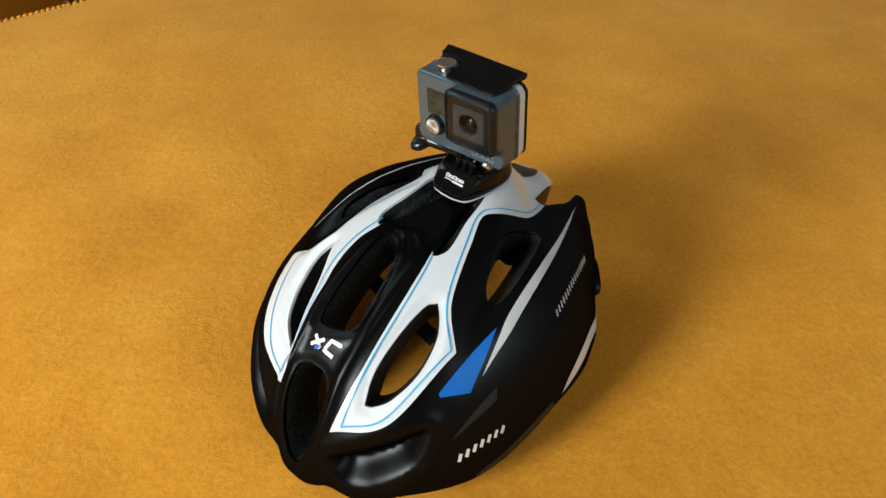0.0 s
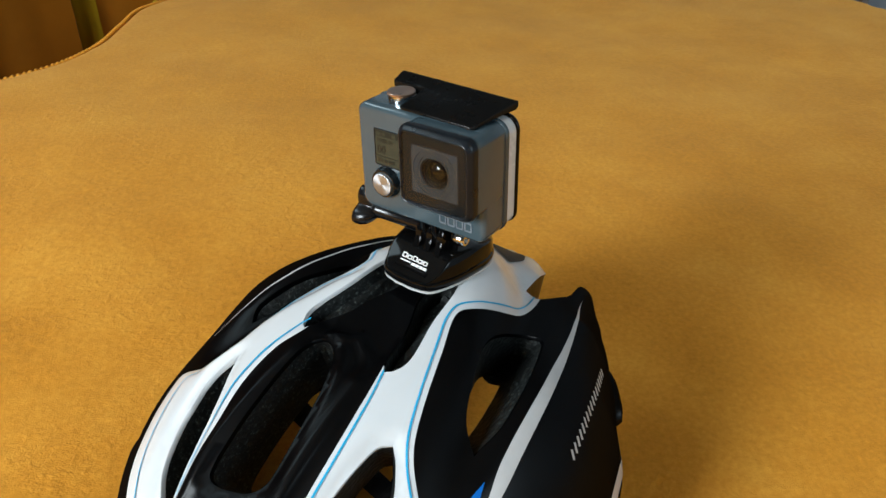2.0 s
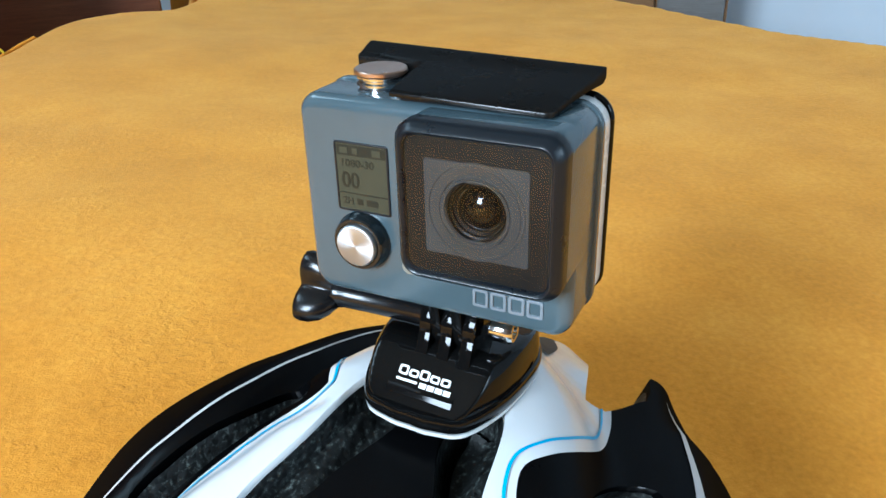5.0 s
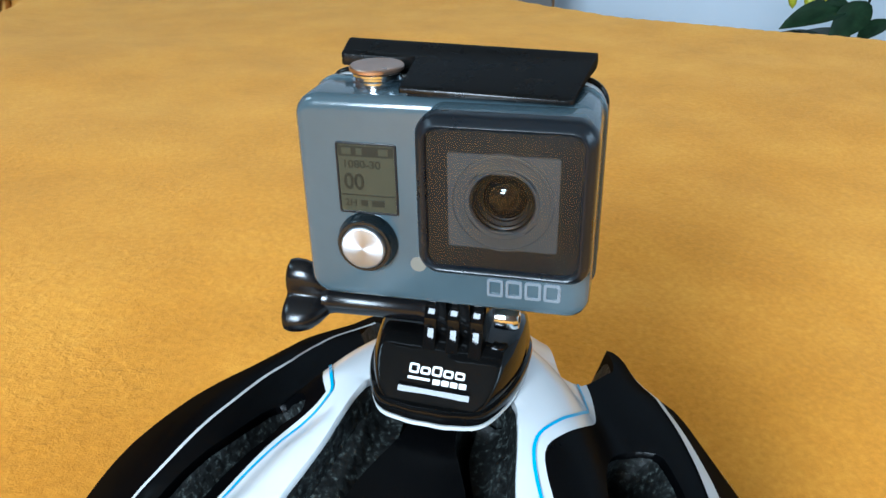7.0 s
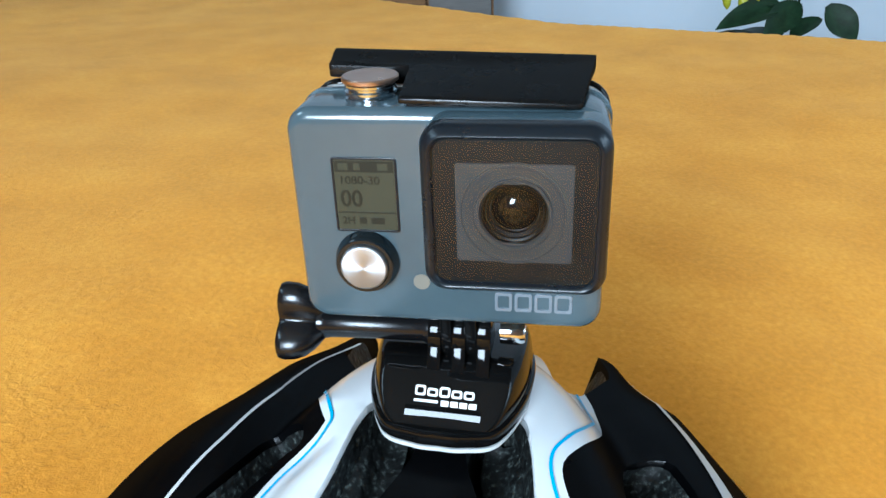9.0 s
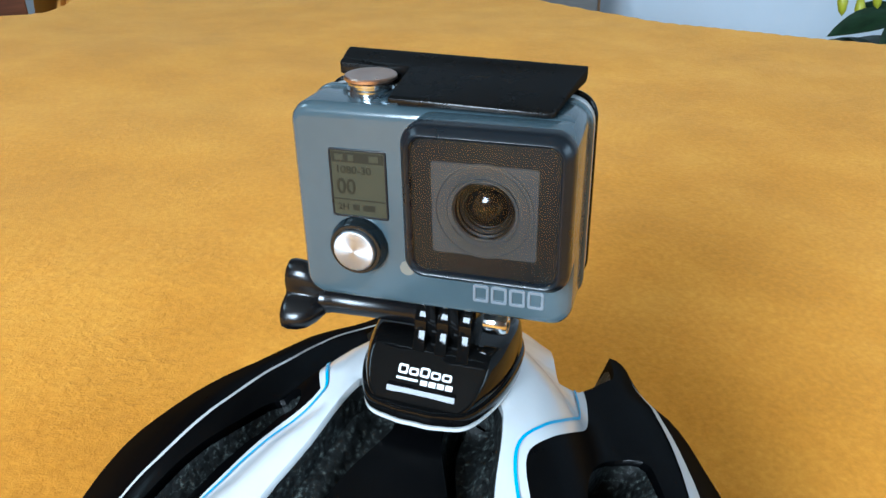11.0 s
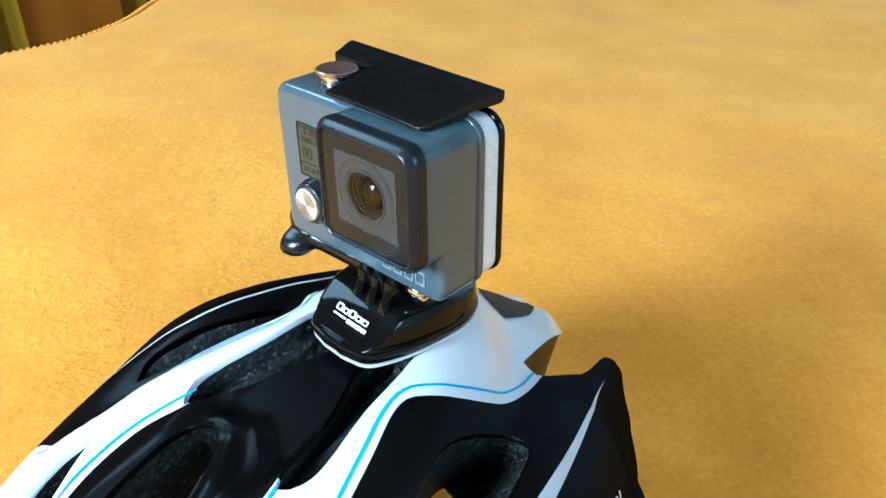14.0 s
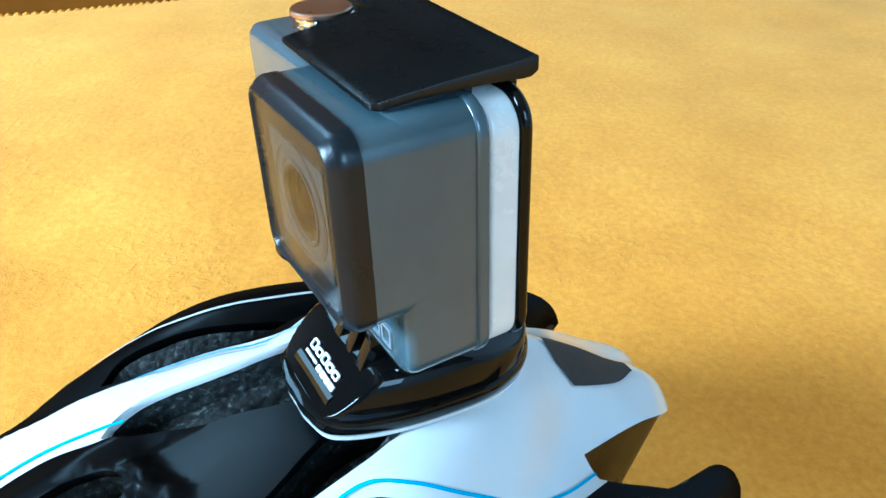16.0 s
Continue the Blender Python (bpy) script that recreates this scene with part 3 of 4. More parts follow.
    # On the far side the rib rolls over steeply to the valley below it.
    brink = np.interp(a, BRINK_AT, BRINK)
    roll = np.clip((b - brink + 0.07) / 0.09, 0, 1)
    roll = roll * roll * (3 - 2 * roll) * np.clip((brink + 0.27 - b) / 0.16, 0, 1) * np.clip((a + 0.32) / 0.15, 0, 1) * np.clip((0.5 - a) / 0.15, 0, 1)
    d -= np.where(near_side, 0.0042 * roll + 0.003 * np.exp(-(((a - 0.25) / 0.25) ** 2) - ((b - 0.85) / 0.2) ** 2), 0)
    gap, within = reach(_scoop, m)[0], inside(_scoop, m)
    d -= np.where(within, 0.017 * (1 - np.exp(-((gap / 0.07) ** 2))), 0)
    d += np.where(within, 0, 0.0022 * (gap / 0.035) * np.exp(-((gap / 0.05) ** 2)))
    return q + out * (d + lift)[:, None]


def shell_normals(p):
    h = 0.004
    a = shell(p + [h, 0]) - shell(p - [h, 0])
    b = shell(p + [0, h]) - shell(p - [0, h])
    n = np.cross(a, b)
    return n / np.linalg.norm(n, axis=1)[:, None]


def chart(outlines, step, keep):
    """Triangles of the chart that follow the outlines, and which of keep() each one is."""
    from mathutils.geometry import delaunay_2d_cdt
    pts, edges = [], []
    for line, closed in outlines:
        k = len(pts)
        pts += line
        edges += [(k + i, k + i + 1) for i in range(len(line) - 1)] + ([(k + len(line) - 1, k)] if closed else [])
    edge = np.array(pts)
    lo, hi = edge.min(0), edge.max(0)
    gx, gy = np.meshgrid(np.arange(lo[0], hi[0], step), np.arange(lo[1], hi[1], step * 0.87))
    gx[::2] += step / 2
    grid = np.c_[gx.ravel(), gy.ravel()]
    clear = np.ones(len(grid), bool)
    for line, closed in outlines:
        clear &= reach(line, grid, closed)[0] > step * 0.45
    pts = [Vector(p) for p in pts] + [Vector(p) for p in grid[clear]]
    verts, _, faces, *_ = delaunay_2d_cdt(pts, edges, [], 0, 1e-6)
    v = np.array([tuple(x) for x in verts])
    f = np.array([tuple(x) for x in faces if len(x) == 3])
    cross = np.cross(v[f[:, 1]] - v[f[:, 0]], v[f[:, 2]] - v[f[:, 0]])
    f = np.where((cross > 0)[:, None], f, f[:, ::-1])
    return v, f, keep(v[f].mean(1))


def picked(v, faces):
    used = np.unique(faces)
    index = np.full(len(v), -1)
    index[used] = np.arange(len(used))
    return v[used], index[faces]


def borders(faces):
    """Edges that only one of the triangles has, in their turning sense."""
    sides = np.concatenate([faces[:, [0, 1]], faces[:, [1, 2]], faces[:, [2, 0]]])
    have = {tuple(s) for s in sides.tolist()}
    return np.array([s for s in sides.tolist() if (s[1], s[0]) not in have])


def helmet_kind(c):
    m = np.c_[c[:, 0], np.abs(c[:, 1])]
    far = c[:, 1] < 0
    kind = np.where(np.where(far, inside(_rib_far, m), inside(_rib, m)), 2, 1)
    for hole in _near_holes:
        kind[inside(hole, m) & ~far] = 0
    for hole in _far_holes:
        kind[inside(hole, m) & far] = 0
    for hole in _whole:
        kind[inside(hole, c)] = 0
    kind[~inside(_rim, c)] = 0
    return kind


def decal(name, poly, material, parent, label="", lift=0.00035, step=0.02, sides=(1,), closed_step=0.015):
    for side in sides:
        line = curve_through([(u, v * side) for u, v in poly], closed_step, True, 30)
        v, f, kind = chart([(line, True)], step, lambda c: inside(line, c))
        v, f = picked(v, f[kind])
        put(name, mesh_of(name, shell(v, lift), f.tolist(), material, True, shell_normals(v)), parent, None, label)


def ribbon(name, points, width, material, parent, label="", lift=0.0004, sides=(1,)):
    """A printed line of even width along the chart."""
    for side in sides:
        line = np.array(curve_through([(u, v * side) for u, v in points], 0.012, False, 40))
        way = np.gradient(line, axis=0)
        way /= np.linalg.norm(way, axis=1)[:, None]
        across = np.c_[-way[:, 1], way[:, 0]] * width / 2
        v = np.concatenate([line - across, line + across])
        n = len(line)
        faces = [(i, i + 1, n + i + 1, n + i) for i in range(n - 1)]
        put(name, mesh_of(name, shell(v, lift), faces, material, True, shell_normals(v)), parent, None, label)


helmet = tagged(new("bicycle_helmet"), "black and white bicycle helmet with blue lines on yellow blanket", "helmet")
helmet.matrix_basis = helmet_pose
_lines = [(_rim, True)] + [(h, True) for h in _whole] + [(h, True) for h in _near_holes] + [(other(h), True) for h in _far_holes]
_lines += [(_scoop, True), (other(_scoop), True)]
_lines += [(curve_through(RIB[:14], STEP, False, 40), False), (other(curve_through(RIB_FAR[:23], STEP, False, 40)), False)]
_lines += [(curve_through(RIB_INNER[4:], STEP, False, 60)[1:-1], False), (other(curve_through(RIB_FAR_INNER[4:], STEP, False, 60)[1:-1]), False)]
_v, _f, _kind = chart(_lines, 0.024, helmet_kind)
_n = shell_normals(_v)
_solid = _f[_kind > 0]
_open = borders(_solid)
_tail = np.clip((-0.68 - _v[:, 0]) / 0.04, 0, 1) * np.clip((0.41 - np.abs(_v[:, 1])) / 0.03, 0, 1)
_top, _lip, _deep = shell(_v), shell(_v, -0.0024 - 0.023 * _tail), shell(_v, -0.028 - 0.014 * _tail)
_mid = shell(_v, -0.014 - 0.01 * _tail)
_notch = (_tail > 0.5) & (np.abs(_v[:, 1]) > 0.19) & (np.abs(_v[:, 1]) < 0.37)
for _k, _name, _mat, _label in ((1, "shell", BLACK, "matte black outer shell"), (2, "white_panel", WHITE, "glossy white ribs over the crown")):
    _faces = _f[_kind == _k]
    _own = {tuple(s) for s in borders(_faces).tolist()}
    _wall = [s for s in _open.tolist() if tuple(s) in _own and not (_notch[s[0]] and _notch[s[1]])]
    _vv, _ff = picked(_v, _faces)
    _idx = {int(o): i for i, o in enumerate(np.unique(_faces))}
    _verts, _nn, _quads = shell(_vv).tolist(), _n[np.unique(_faces)].tolist(), _ff.tolist()
    for a, b in _wall:
        k = len(_verts)
        _verts += [_top[a], _top[b], _lip[b], _lip[a]]
        side = Vector(_top[b] - _top[a]).cross(Vector(_n[a])).normalized()
        _nn += [side + Vector(_n[a]) * 0.5, side + Vector(_n[b]) * 0.5, side, side]
        _quads.append((k + 1, k, k + 3, k + 2))
    put(_name, mesh_of(_name, _verts, _quads, _mat, True, [Vector(n).normalized() for n in _nn]), helmet, None, _label)

# The broad dark edge of the tail's notches, which leans outwards below; brown for the reflected blanket.
for _s in (1, -1):
    _verts, _quads = [], []
    for a, b in _open.tolist():
        if _notch[a] and _notch[b] and _v[a][1] * _s > 0:
            _away = np.cross(_top[b] - _top[a], _n[a])
            _away = _away / max(np.linalg.norm(_away), 1e-9) * 0.009
            k = len(_verts)
            _verts += [_top[a] - _n[a] * 0.0006, _top[b] - _n[b] * 0.0006, _lip[b] + _away, _lip[a] + _away]
            _quads.append((k + 1, k, k + 3, k + 2))
    put("notch_wall", mesh_of("notch_wall", _verts, _quads, NOTCH, False), helmet, None, "dark notch edge, brown tint of the reflected blanket")

# The foam liner: walls of the vents and the hollow inside.
_used = np.unique(_solid)
_idx = np.full(len(_v), -1)
_idx[_used] = np.arange(len(_used))
_n0 = len(_used)
_slope = np.zeros((len(_v), 3))
for a, b in _open.tolist():
    _away = np.cross(_top[b] - _top[a], _n[a])
    _slope[[a, b]] += _away / max(np.linalg.norm(_away), 1e-9)
_slope /= np.maximum(np.linalg.norm(_slope, axis=1), 1e-9)[:, None]
_mm = np.c_[_v[:, 0], np.abs(_v[:, 1])]
_slope *= np.where(np.minimum.reduce([reach(h, _mm)[0] for h in (*_near_holes[1:], *_far_holes[1:])]) < 0.01, 0.0034, 0.0005)[:, None]
_verts = np.concatenate([(_deep + _slope)[_used], (_mid + _slope * 0.6)[_used], _lip[_used]])
_jit = np.array([noise.noise(Vector(p) * 260) for p in _verts])
_out3 = np.concatenate([_n[_used]] * 3)
_verts = _verts + _out3 * (_jit * 0.0005)[:, None]
_faces = [(_idx[a], _idx[c], _idx[b]) for a, b, c in _solid.tolist()]
for a, b in _open.tolist():
    i, j = int(_idx[a]), int(_idx[b])
    _faces += [(2 * _n0 + j, 2 * _n0 + i, _n0 + i, _n0 + j), (_n0 + j, _n0 + i, i, j)]
put("foam_liner", mesh_of("foam_liner", _verts, _faces, FOAM, False), helmet, None, "black bead foam liner")

# Foam that closes the slots beside the middle panel, below the shell.
decal("slot_foam", [(0.16, 0.19), (0.14, 0.222), (0.09, 0.245), (0.02, 0.24), (-0.1, 0.212), (-0.2, 0.198), (-0.31, 0.175), (-0.33, 0.09), (-0.215, 0.092), (-0.068, 0.14), (0.07, 0.17)], FOAM, helmet, "black bead foam in the slot", lift=-0.0085, sides=(1, -1))

# Prints on the shell.
LINE_OUT = [(1.045, 0.26), (0.9, 0.44), (0.495, 0.555), (0.385, 0.448), (0.28, 0.385), (-0.015, 0.281), (-0.145, 0.233), (-0.222, 0.226), (-0.29, 0.262), (-0.36, 0.305), (-0.45, 0.34), (-0.535, 0.358), (-0.65, 0.353), (-0.755, 0.33)]
LINE_IN = [(1.045, 0.26), (0.795, 0.252), (0.51, 0.243), (0.3, 0.22), (0.165, 0.19)]
FAR_LINES = ([(1.005, 0.175), (0.975, 0.265), (0.918, 0.355), (0.795, 0.462), (0.655, 0.53), (0.53, 0.572), (0.5, 0.555), (0.47, 0.49)],
             [(0.3, 0.438), (0.2, 0.418), (0.1, 0.392), (0.018, 0.364), (-0.047, 0.349), (-0.133, 0.318), (-0.207, 0.264), (-0.24, 0.247), (-0.265, 0.242), (-0.31, 0.262), (-0.36, 0.287), (-0.45, 0.335), (-0.535, 0.358), (-0.65, 0.353), (-0.755, 0.33)],
             [(1.005, 0.175), (0.924, 0.17), (0.85, 0.189), (0.781, 0.206), (0.69, 0.224), (0.579, 0.243), (0.49, 0.256), (0.36, 0.257), (0.27, 0.247), (0.172, 0.222), (0.12, 0.204)])
for _pts in (LINE_OUT, LINE_IN):
    ribbon("pinstripe", _pts, 0.007, LINE, helmet, "thin blue line")
for _pts in FAR_LINES:
    ribbon("pinstripe", _pts, 0.007, LINE, helmet, "thin blue line", sides=(-1,))
decal("side_stripe", [(-0.926, 0.481), (-0.705, 0.55), (-0.48, 0.608), (-0.221, 0.645), (0.173, 0.687), (0.3, 0.715), (0.499, 0.754), (0.259, 0.749), (0.126, 0.735), (-0.256, 0.682), (-0.48, 0.634), (-0.705, 0.564)], SILVER, helmet, "tapered pale stripe")
ribbon("side_stripe", [(0.3, 0.72), (0.19, 0.69), (0.036, 0.664), (-0.06, 0.636), (-0.243, 0.603), (-0.455, 0.565), (-0.765, 0.467), (-0.93, 0.391)], 0.0085, SILVER, helmet, "thin pale stripe", sides=(-1,))
decal("blue_flash", [(0.685, 0.607), (0.695, 0.624), (0.597, 0.744), (0.412, 0.714), (0.26, 0.677)], FLASH, helmet, "bright blue flash")
decal("facet", [(0.845, 0.781), (0.65, 0.815), (0.486, 0.851), (0.538, 0.892), (0.637, 0.863)], SLATE, helmet, "dark grey sheen panel")
decal("rim_strip", [(-0.85, 1.09), (-0.6, 1.17), (-0.37, 1.18), (-0.117, 1.21), (0.1, 1.27), (0.2, 1.32), (0.04, 1.31), (-0.2, 1.28), (-0.5, 1.25), (-0.8, 1.14)], WHITE, helmet, "white strip at the rim", sides=(1, -1))
decal("tail_pad", [(-0.76, 0.0), (-0.9, 0.005), (-1.06, 0.025), (-1.06, 0.06), (-0.97, 0.105), (-0.81, 0.118), (-0.77, 0.07)], RUBBER, helmet, "black rubber pad", lift=0.0007)


def stroke(name, chart_points, width, material, label=""):
    ribbon(name, chart_points, width, material, helmet, label)


# The mark on the brow, in slanted strokes.
for _pts in (((0.83, -0.08), (0.782, -0.014)), ((0.784, -0.074), (0.806, -0.046), (0.828, -0.022)), ((0.766, 0.088), (0.77, 0.024), (0.822, 0.006), (0.826, 0.068))):
    stroke("brow_mark", _pts, 0.017, PRINT, "white strokes of the mark on the brow")
stroke("brow_mark", ((0.836, -0.05), (0.818, -0.026)), 0.016, FLASH, "blue stroke of the mark on the brow")


def bars(name, base0, base1, top0, count, widths, material, slant=0.0):
    """A word as plain upright bars between a base line and a top line."""
    b0, b1, up = (np.array(p) for p in (base0, base1, top0))
    up = up - b0
    for k in range(count):
        s = (k + 0.5) / count
        foot = b0 + (b1 - b0) * s
        head = foot + up + (b1 - b0) * slant / count
        stroke(name, [tuple(foot), tuple((foot + head) / 2), tuple(head)], widths, material, "letters worn to plain bars")


bars("side_lettering", (-0.045, 0.905), (-0.6, 0.823), (-0.055, 0.874), 17, 0.012, SILVER, 0.3)
bars("brand_lettering", (0.945, 0.875), (0.655, 1.058), (0.908, 0.852), 7, 0.021, PRINT, 0.2)


def strap(points, width, material, label):
    """A band hanging inside the helmet."""
    line = [Vector(p) for p in curve_through(points, 0.006, False, 170)]
    verts, faces = [], []
    for i, p in enumerate(line):
        way = (line[min(i + 1, len(line) - 1)] - line[max(i - 1, 0)]).normalized()
        across = way.cross(Vector((0.2, 0.3, 1))).normalized() * width / 2
        lift = way.cross(across).normalized() * 0.0007
        verts += [p - across + lift, p + across + lift, p + across - lift, p - across - lift]
        if i:
            k = 4 * i
            faces += [(k - 4 + a, k - 4 + (a + 1) % 4, k + (a + 1) % 4, k + a) for a in range(4)]
    put("strap", mesh_of("strap", verts, faces, material), helmet, None, label)


for _s in (1, -1):
    strap([(0.06, 0.088 * _s, 0.045), (0.03, 0.07 * _s, 0.03), (-0.02, 0.06 * _s, 0.025), (-0.07, 0.045 * _s, 0.03)], 0.014, STRAP, "black webbing strap")
    strap([(0.02, 0.09 * _s, 0.05), (0.015, 0.05 * _s, 0.005), (0.02, 0.0, -0.005 + 0.004 * _s)], 0.012, STRAP, "black webbing strap")
strap([(-0.005, 0.06, 0.012), (0.02, 0.045, 0.004), (0.045, 0.04, 0.002)], 0.018, PRINT, "white label on the webbing")

# Soft pads under the crown, inside.
for _name, _poly in (("comfort_pad", [(0.22, 0.0), (0.2, 0.2), (0.05, 0.3), (-0.3, 0.3), (-0.5, 0.2), (-0.55, 0.0)]),):
    _line = curve_through(mirrored(_poly), 0.03, True, 60)
    _pv, _pf, _pk = chart([(_line, True)], 0.04, lambda c: inside(_line, c))
    _pv, _pf = picked(_pv, _pf[_pk])
    put(_name, mesh_of(_name, shell(_pv, -0.03), _pf.tolist(), STRAP), helmet, None, "black fabric pad")
for _s in (1, -1):
    _line = curve_through([(u, v * _s) for u, v in ((-0.28, 0.63), (-0.25, 0.4), (-0.4, 0.36), (-0.55, 0.38), (-0.56, 0.6), (-0.42, 0.65))], 0.03, True, 60)
    _pv, _pf, _pk = chart([(_line, True)], 0.035, lambda c: inside(_line, c))
    _pv, _pf = picked(_pv, _pf[_pk])
    put("foam_bridge", mesh_of("foam_bridge", shell(_pv, -0.0285), _pf.tolist(), FOAM), helmet, None, "black foam bridge under the vent")
decal("rim_foam", [(0.98, 1.05), (0.75, 1.17), (0.5, 1.25), (0.3, 1.28), (0.3, 1.34), (0.55, 1.305), (0.8, 1.21), (0.98, 1.085)], FOAM, helmet, "dark foam below the shell's edge", sides=(1, -1))

# The guide that stands off the rim on either side.
for _s in (1, -1):
    _at = Matrix.Translation(shell([(-0.88, 0.98 * _s)])[0]) @ Matrix.Rotation(radians(40 * _s), 4, "Z")
    _bm = loft([[(0.017 * f * math.cos(a), _s * y, 0.008 * f * math.sin(a)) for a in np.linspace(0, 2 * math.pi, 20, endpoint=False)] for y, f in ((-0.004, 0.9), (0.001, 1.0), (0.004, 0.9), (0.0055, 0.6))])
    part("strap_guide", _bm, BLACK, helmet, "black plastic strap guide", _at)

# ---------------------------------------------------------------- the mount on the crown
mount = tagged(new("camera_mount"), "glossy black clip mount stuck on the white helmet crown", "camera mount")
mount.matrix_basis = helmet_pose
FOOT = [(-0.185, 0.0), (-0.187, 0.05), (-0.214, 0.118), (-0.33, 0.166), (-0.486, 0.172), (-0.6, 0.13), (-0.665, 0.06), (-0.68, 0.0)]
_foot = np.array(curve_through(mirrored(FOOT), 0.008, True, 60))
_mid_foot = _foot.mean(0)


def foot_ring(scale, lift):
    return [tuple(v) for v in shell(_mid_foot + (_foot - _mid_foot) * scale, lift, 0.0)]


part("adhesive_pad", loft([foot_ring(1.0, 0.0002), foot_ring(1.0, 0.0014)]), CLEAR, mount, "pale grey adhesive pad")
part("base_plate", loft([foot_ring(0.985, 0.0014), foot_ring(1.0, 0.002), foot_ring(1.0, 0.0042), foot_ring(0.985, 0.005), foot_ring(0.95, 0.0053)]), GLOSS, mount)


def buckle():
    """The clip's block: steep rounded sides and a front that slopes up from the lip."""
    scales = (1.0, 0.998, 0.994, 0.988, 0.98, 0.97, 0.955, 0.935, 0.91, 0.88, 0.84, 0.79, 0.73, 0.66, 0.58, 0.5, 0.41, 0.32, 0.22, 0.12, 0.03)
    v = np.concatenate([_mid_foot + (_foot - _mid_foot) * 0.96 * s for s in scales])
    place, rim, n = shell(v, 0.0, 0.0), np.repeat([(1 - s) * 0.021 for s in scales], len(_foot)), len(_foot)
    f = [(r * n + k, r * n + (k + 1) % n, (r + 1) * n + (k + 1) % n, (r + 1) * n + k) for r in range(len(scales) - 1) for k in range(n)]
    f.append(tuple(range((len(scales) - 1) * n, len(scales) * n)))
    side = 0.0046 + 0.0105 * (1 - np.exp(-rim / 0.0017))
    front = 0.0066 + np.maximum(-0.0262 - place[:, 0], -0.002) * 0.74
    top = np.interp(-place[:, 0], (0.037, 0.052, 0.07), (0.0142, 0.0132, 0.0095))
    height = np.minimum(side, -0.0006 * np.log(np.exp(-front / 0.0006) + np.exp(-top / 0.0006)))
    return mesh_of("buckle", shell(v, height, 0.0), f, GLOSS)


put("buckle", buckle(), mount)


def on_buckle(x, z, lift=0.0002):
    """A place on the sloping front of the buckle: along it and up it from its foot, in metres."""
    a, b = Vector((-0.0270, 0, 0.1217)), Vector((-0.0387, 0, 0.1289))
    up = (b - a).normalized()
    out = Vector((up.z, 0, -up.x))
    return a + up * z + Vector((0, x, 0)) + out * lift


def buckle_bar(x0, x1, z0, z1, lean=0.0, label=""):
    corners = [(x0, z0), (x1, z0), (x1 + lean, z1), (x0 + lean, z1)]
    me = mesh_of("lettering", [on_buckle(x, z, h) for h in (-0.0002, 0.00025) for x, z in corners], [(4, 5, 6, 7), (0, 1, 5, 4), (1, 2, 6, 5), (2, 3, 7, 6), (3, 0, 4, 7)], PRINT, False)
    put("lettering", me, mount, None, label)


# The maker's word as plain strokes, the small line as a bar, and four squares.
def buckle_ring(x0, x1, z0, z1, wall):
    """An outlined block in place of a letter."""
    cx, cz = (x0 + x1) / 2, (z0 + z1) / 2
    lines = [[(cx + x, cz + z) for x, z in rounded_rect(x1 - x0 - 2 * k, z1 - z0 - 2 * k, 0.0005 - 0.4 * k, 3)] for k in (0, wall)]
    n = len(lines[0])
    verts = [on_buckle(x, z, h) for line, h in ((lines[0], -0.0002), (lines[0], 0.00025), (lines[1], 0.00025), (lines[1], -0.0002)) for x, z in line]
    faces = [(r * n + i, r * n + (i + 1) % n, (r + 1) * n + (i + 1) % n, (r + 1) * n + i) for r in range(3) for i in range(n)]
    put("lettering", mesh_of("lettering", verts, faces, PRINT, False), mount, None, "white print outline")


for _k in range(5):
    _x = -0.0066 + _k * 0.0029
    buckle_ring(_x, _x + 0.0025, 0.0046, 0.0070 if _k in (0, 2) else 0.0065, 0.00048)
buckle_bar(-0.0066, -0.001, 0.0031, 0.0037, label="small white print bar")
for _k in range(4):
    buckle_bar(-0.0002 + _k * 0.0022, 0.0016 + _k * 0.0022, 0.0025, 0.0038, label="small white print square")
_lip = [(0.0022, 0.0), (0.0011, 0.00045), (-0.0003, 0.00005), (-0.0003, -0.001), (0.0022, -0.001)]
part("front_lip", loft([[on_buckle(x, z, h) for z, h in _lip] for x in (-0.0085, 0.0094)]), GLOSS, mount, smooth=False)

CASE_TURN = -41.4
case_pose = pose(0, 0, 0, 0, 0, CASE_TURN)
to_mount = helmet_pose.inverted() @ case_pose
AXIS_Y, AXIS_Z, MID = -0.0075, 0.1482, -0.005


def finger(z_foot, wide=0.0072):
    pts = [(AXIS_Y + wide * math.cos(radians(a)), AXIS_Z + wide * math.sin(radians(a))) for a in range(0, 181, 20)]
    return pts + [(AXIS_Y - wide, 0.1472), (AXIS_Y - wide - 0.0042, 0.1396), (AXIS_Y - wide - 0.0046, z_foot), (AXIS_Y + wide + 0.003, z_foot), (AXIS_Y + wide, 0.1428)]


for _x in (-0.0059, 0.0, 0.0059):
    part("finger", prism(finger(0.131), MID + _x - 0.00155, MID + _x + 0.00155, 0.00014), GLOSS, mount, at=to_mount)

# ---------------------------------------------------------------- the thumb screw
screw = tagged(new("thumb_screw"), "black plastic thumb screw through the mount fingers", "screw")
screw.matrix_basis = case_pose
along = Matrix.Translation((0, AXIS_Y, AXIS_Z)) @ Matrix.Rotation(radians(90), 4, "Y")
part("shaft", lathe([(0.0, -0.041), (0.0041, -0.041), (0.0041, -0.039), (0.0038, -0.0385), (0.0036, -0.028), (0.0036, -0.0145), (0.0040, -0.0138), (0.0040, -0.0118), (0.0, -0.0118)]), THUMB, screw, at=along)
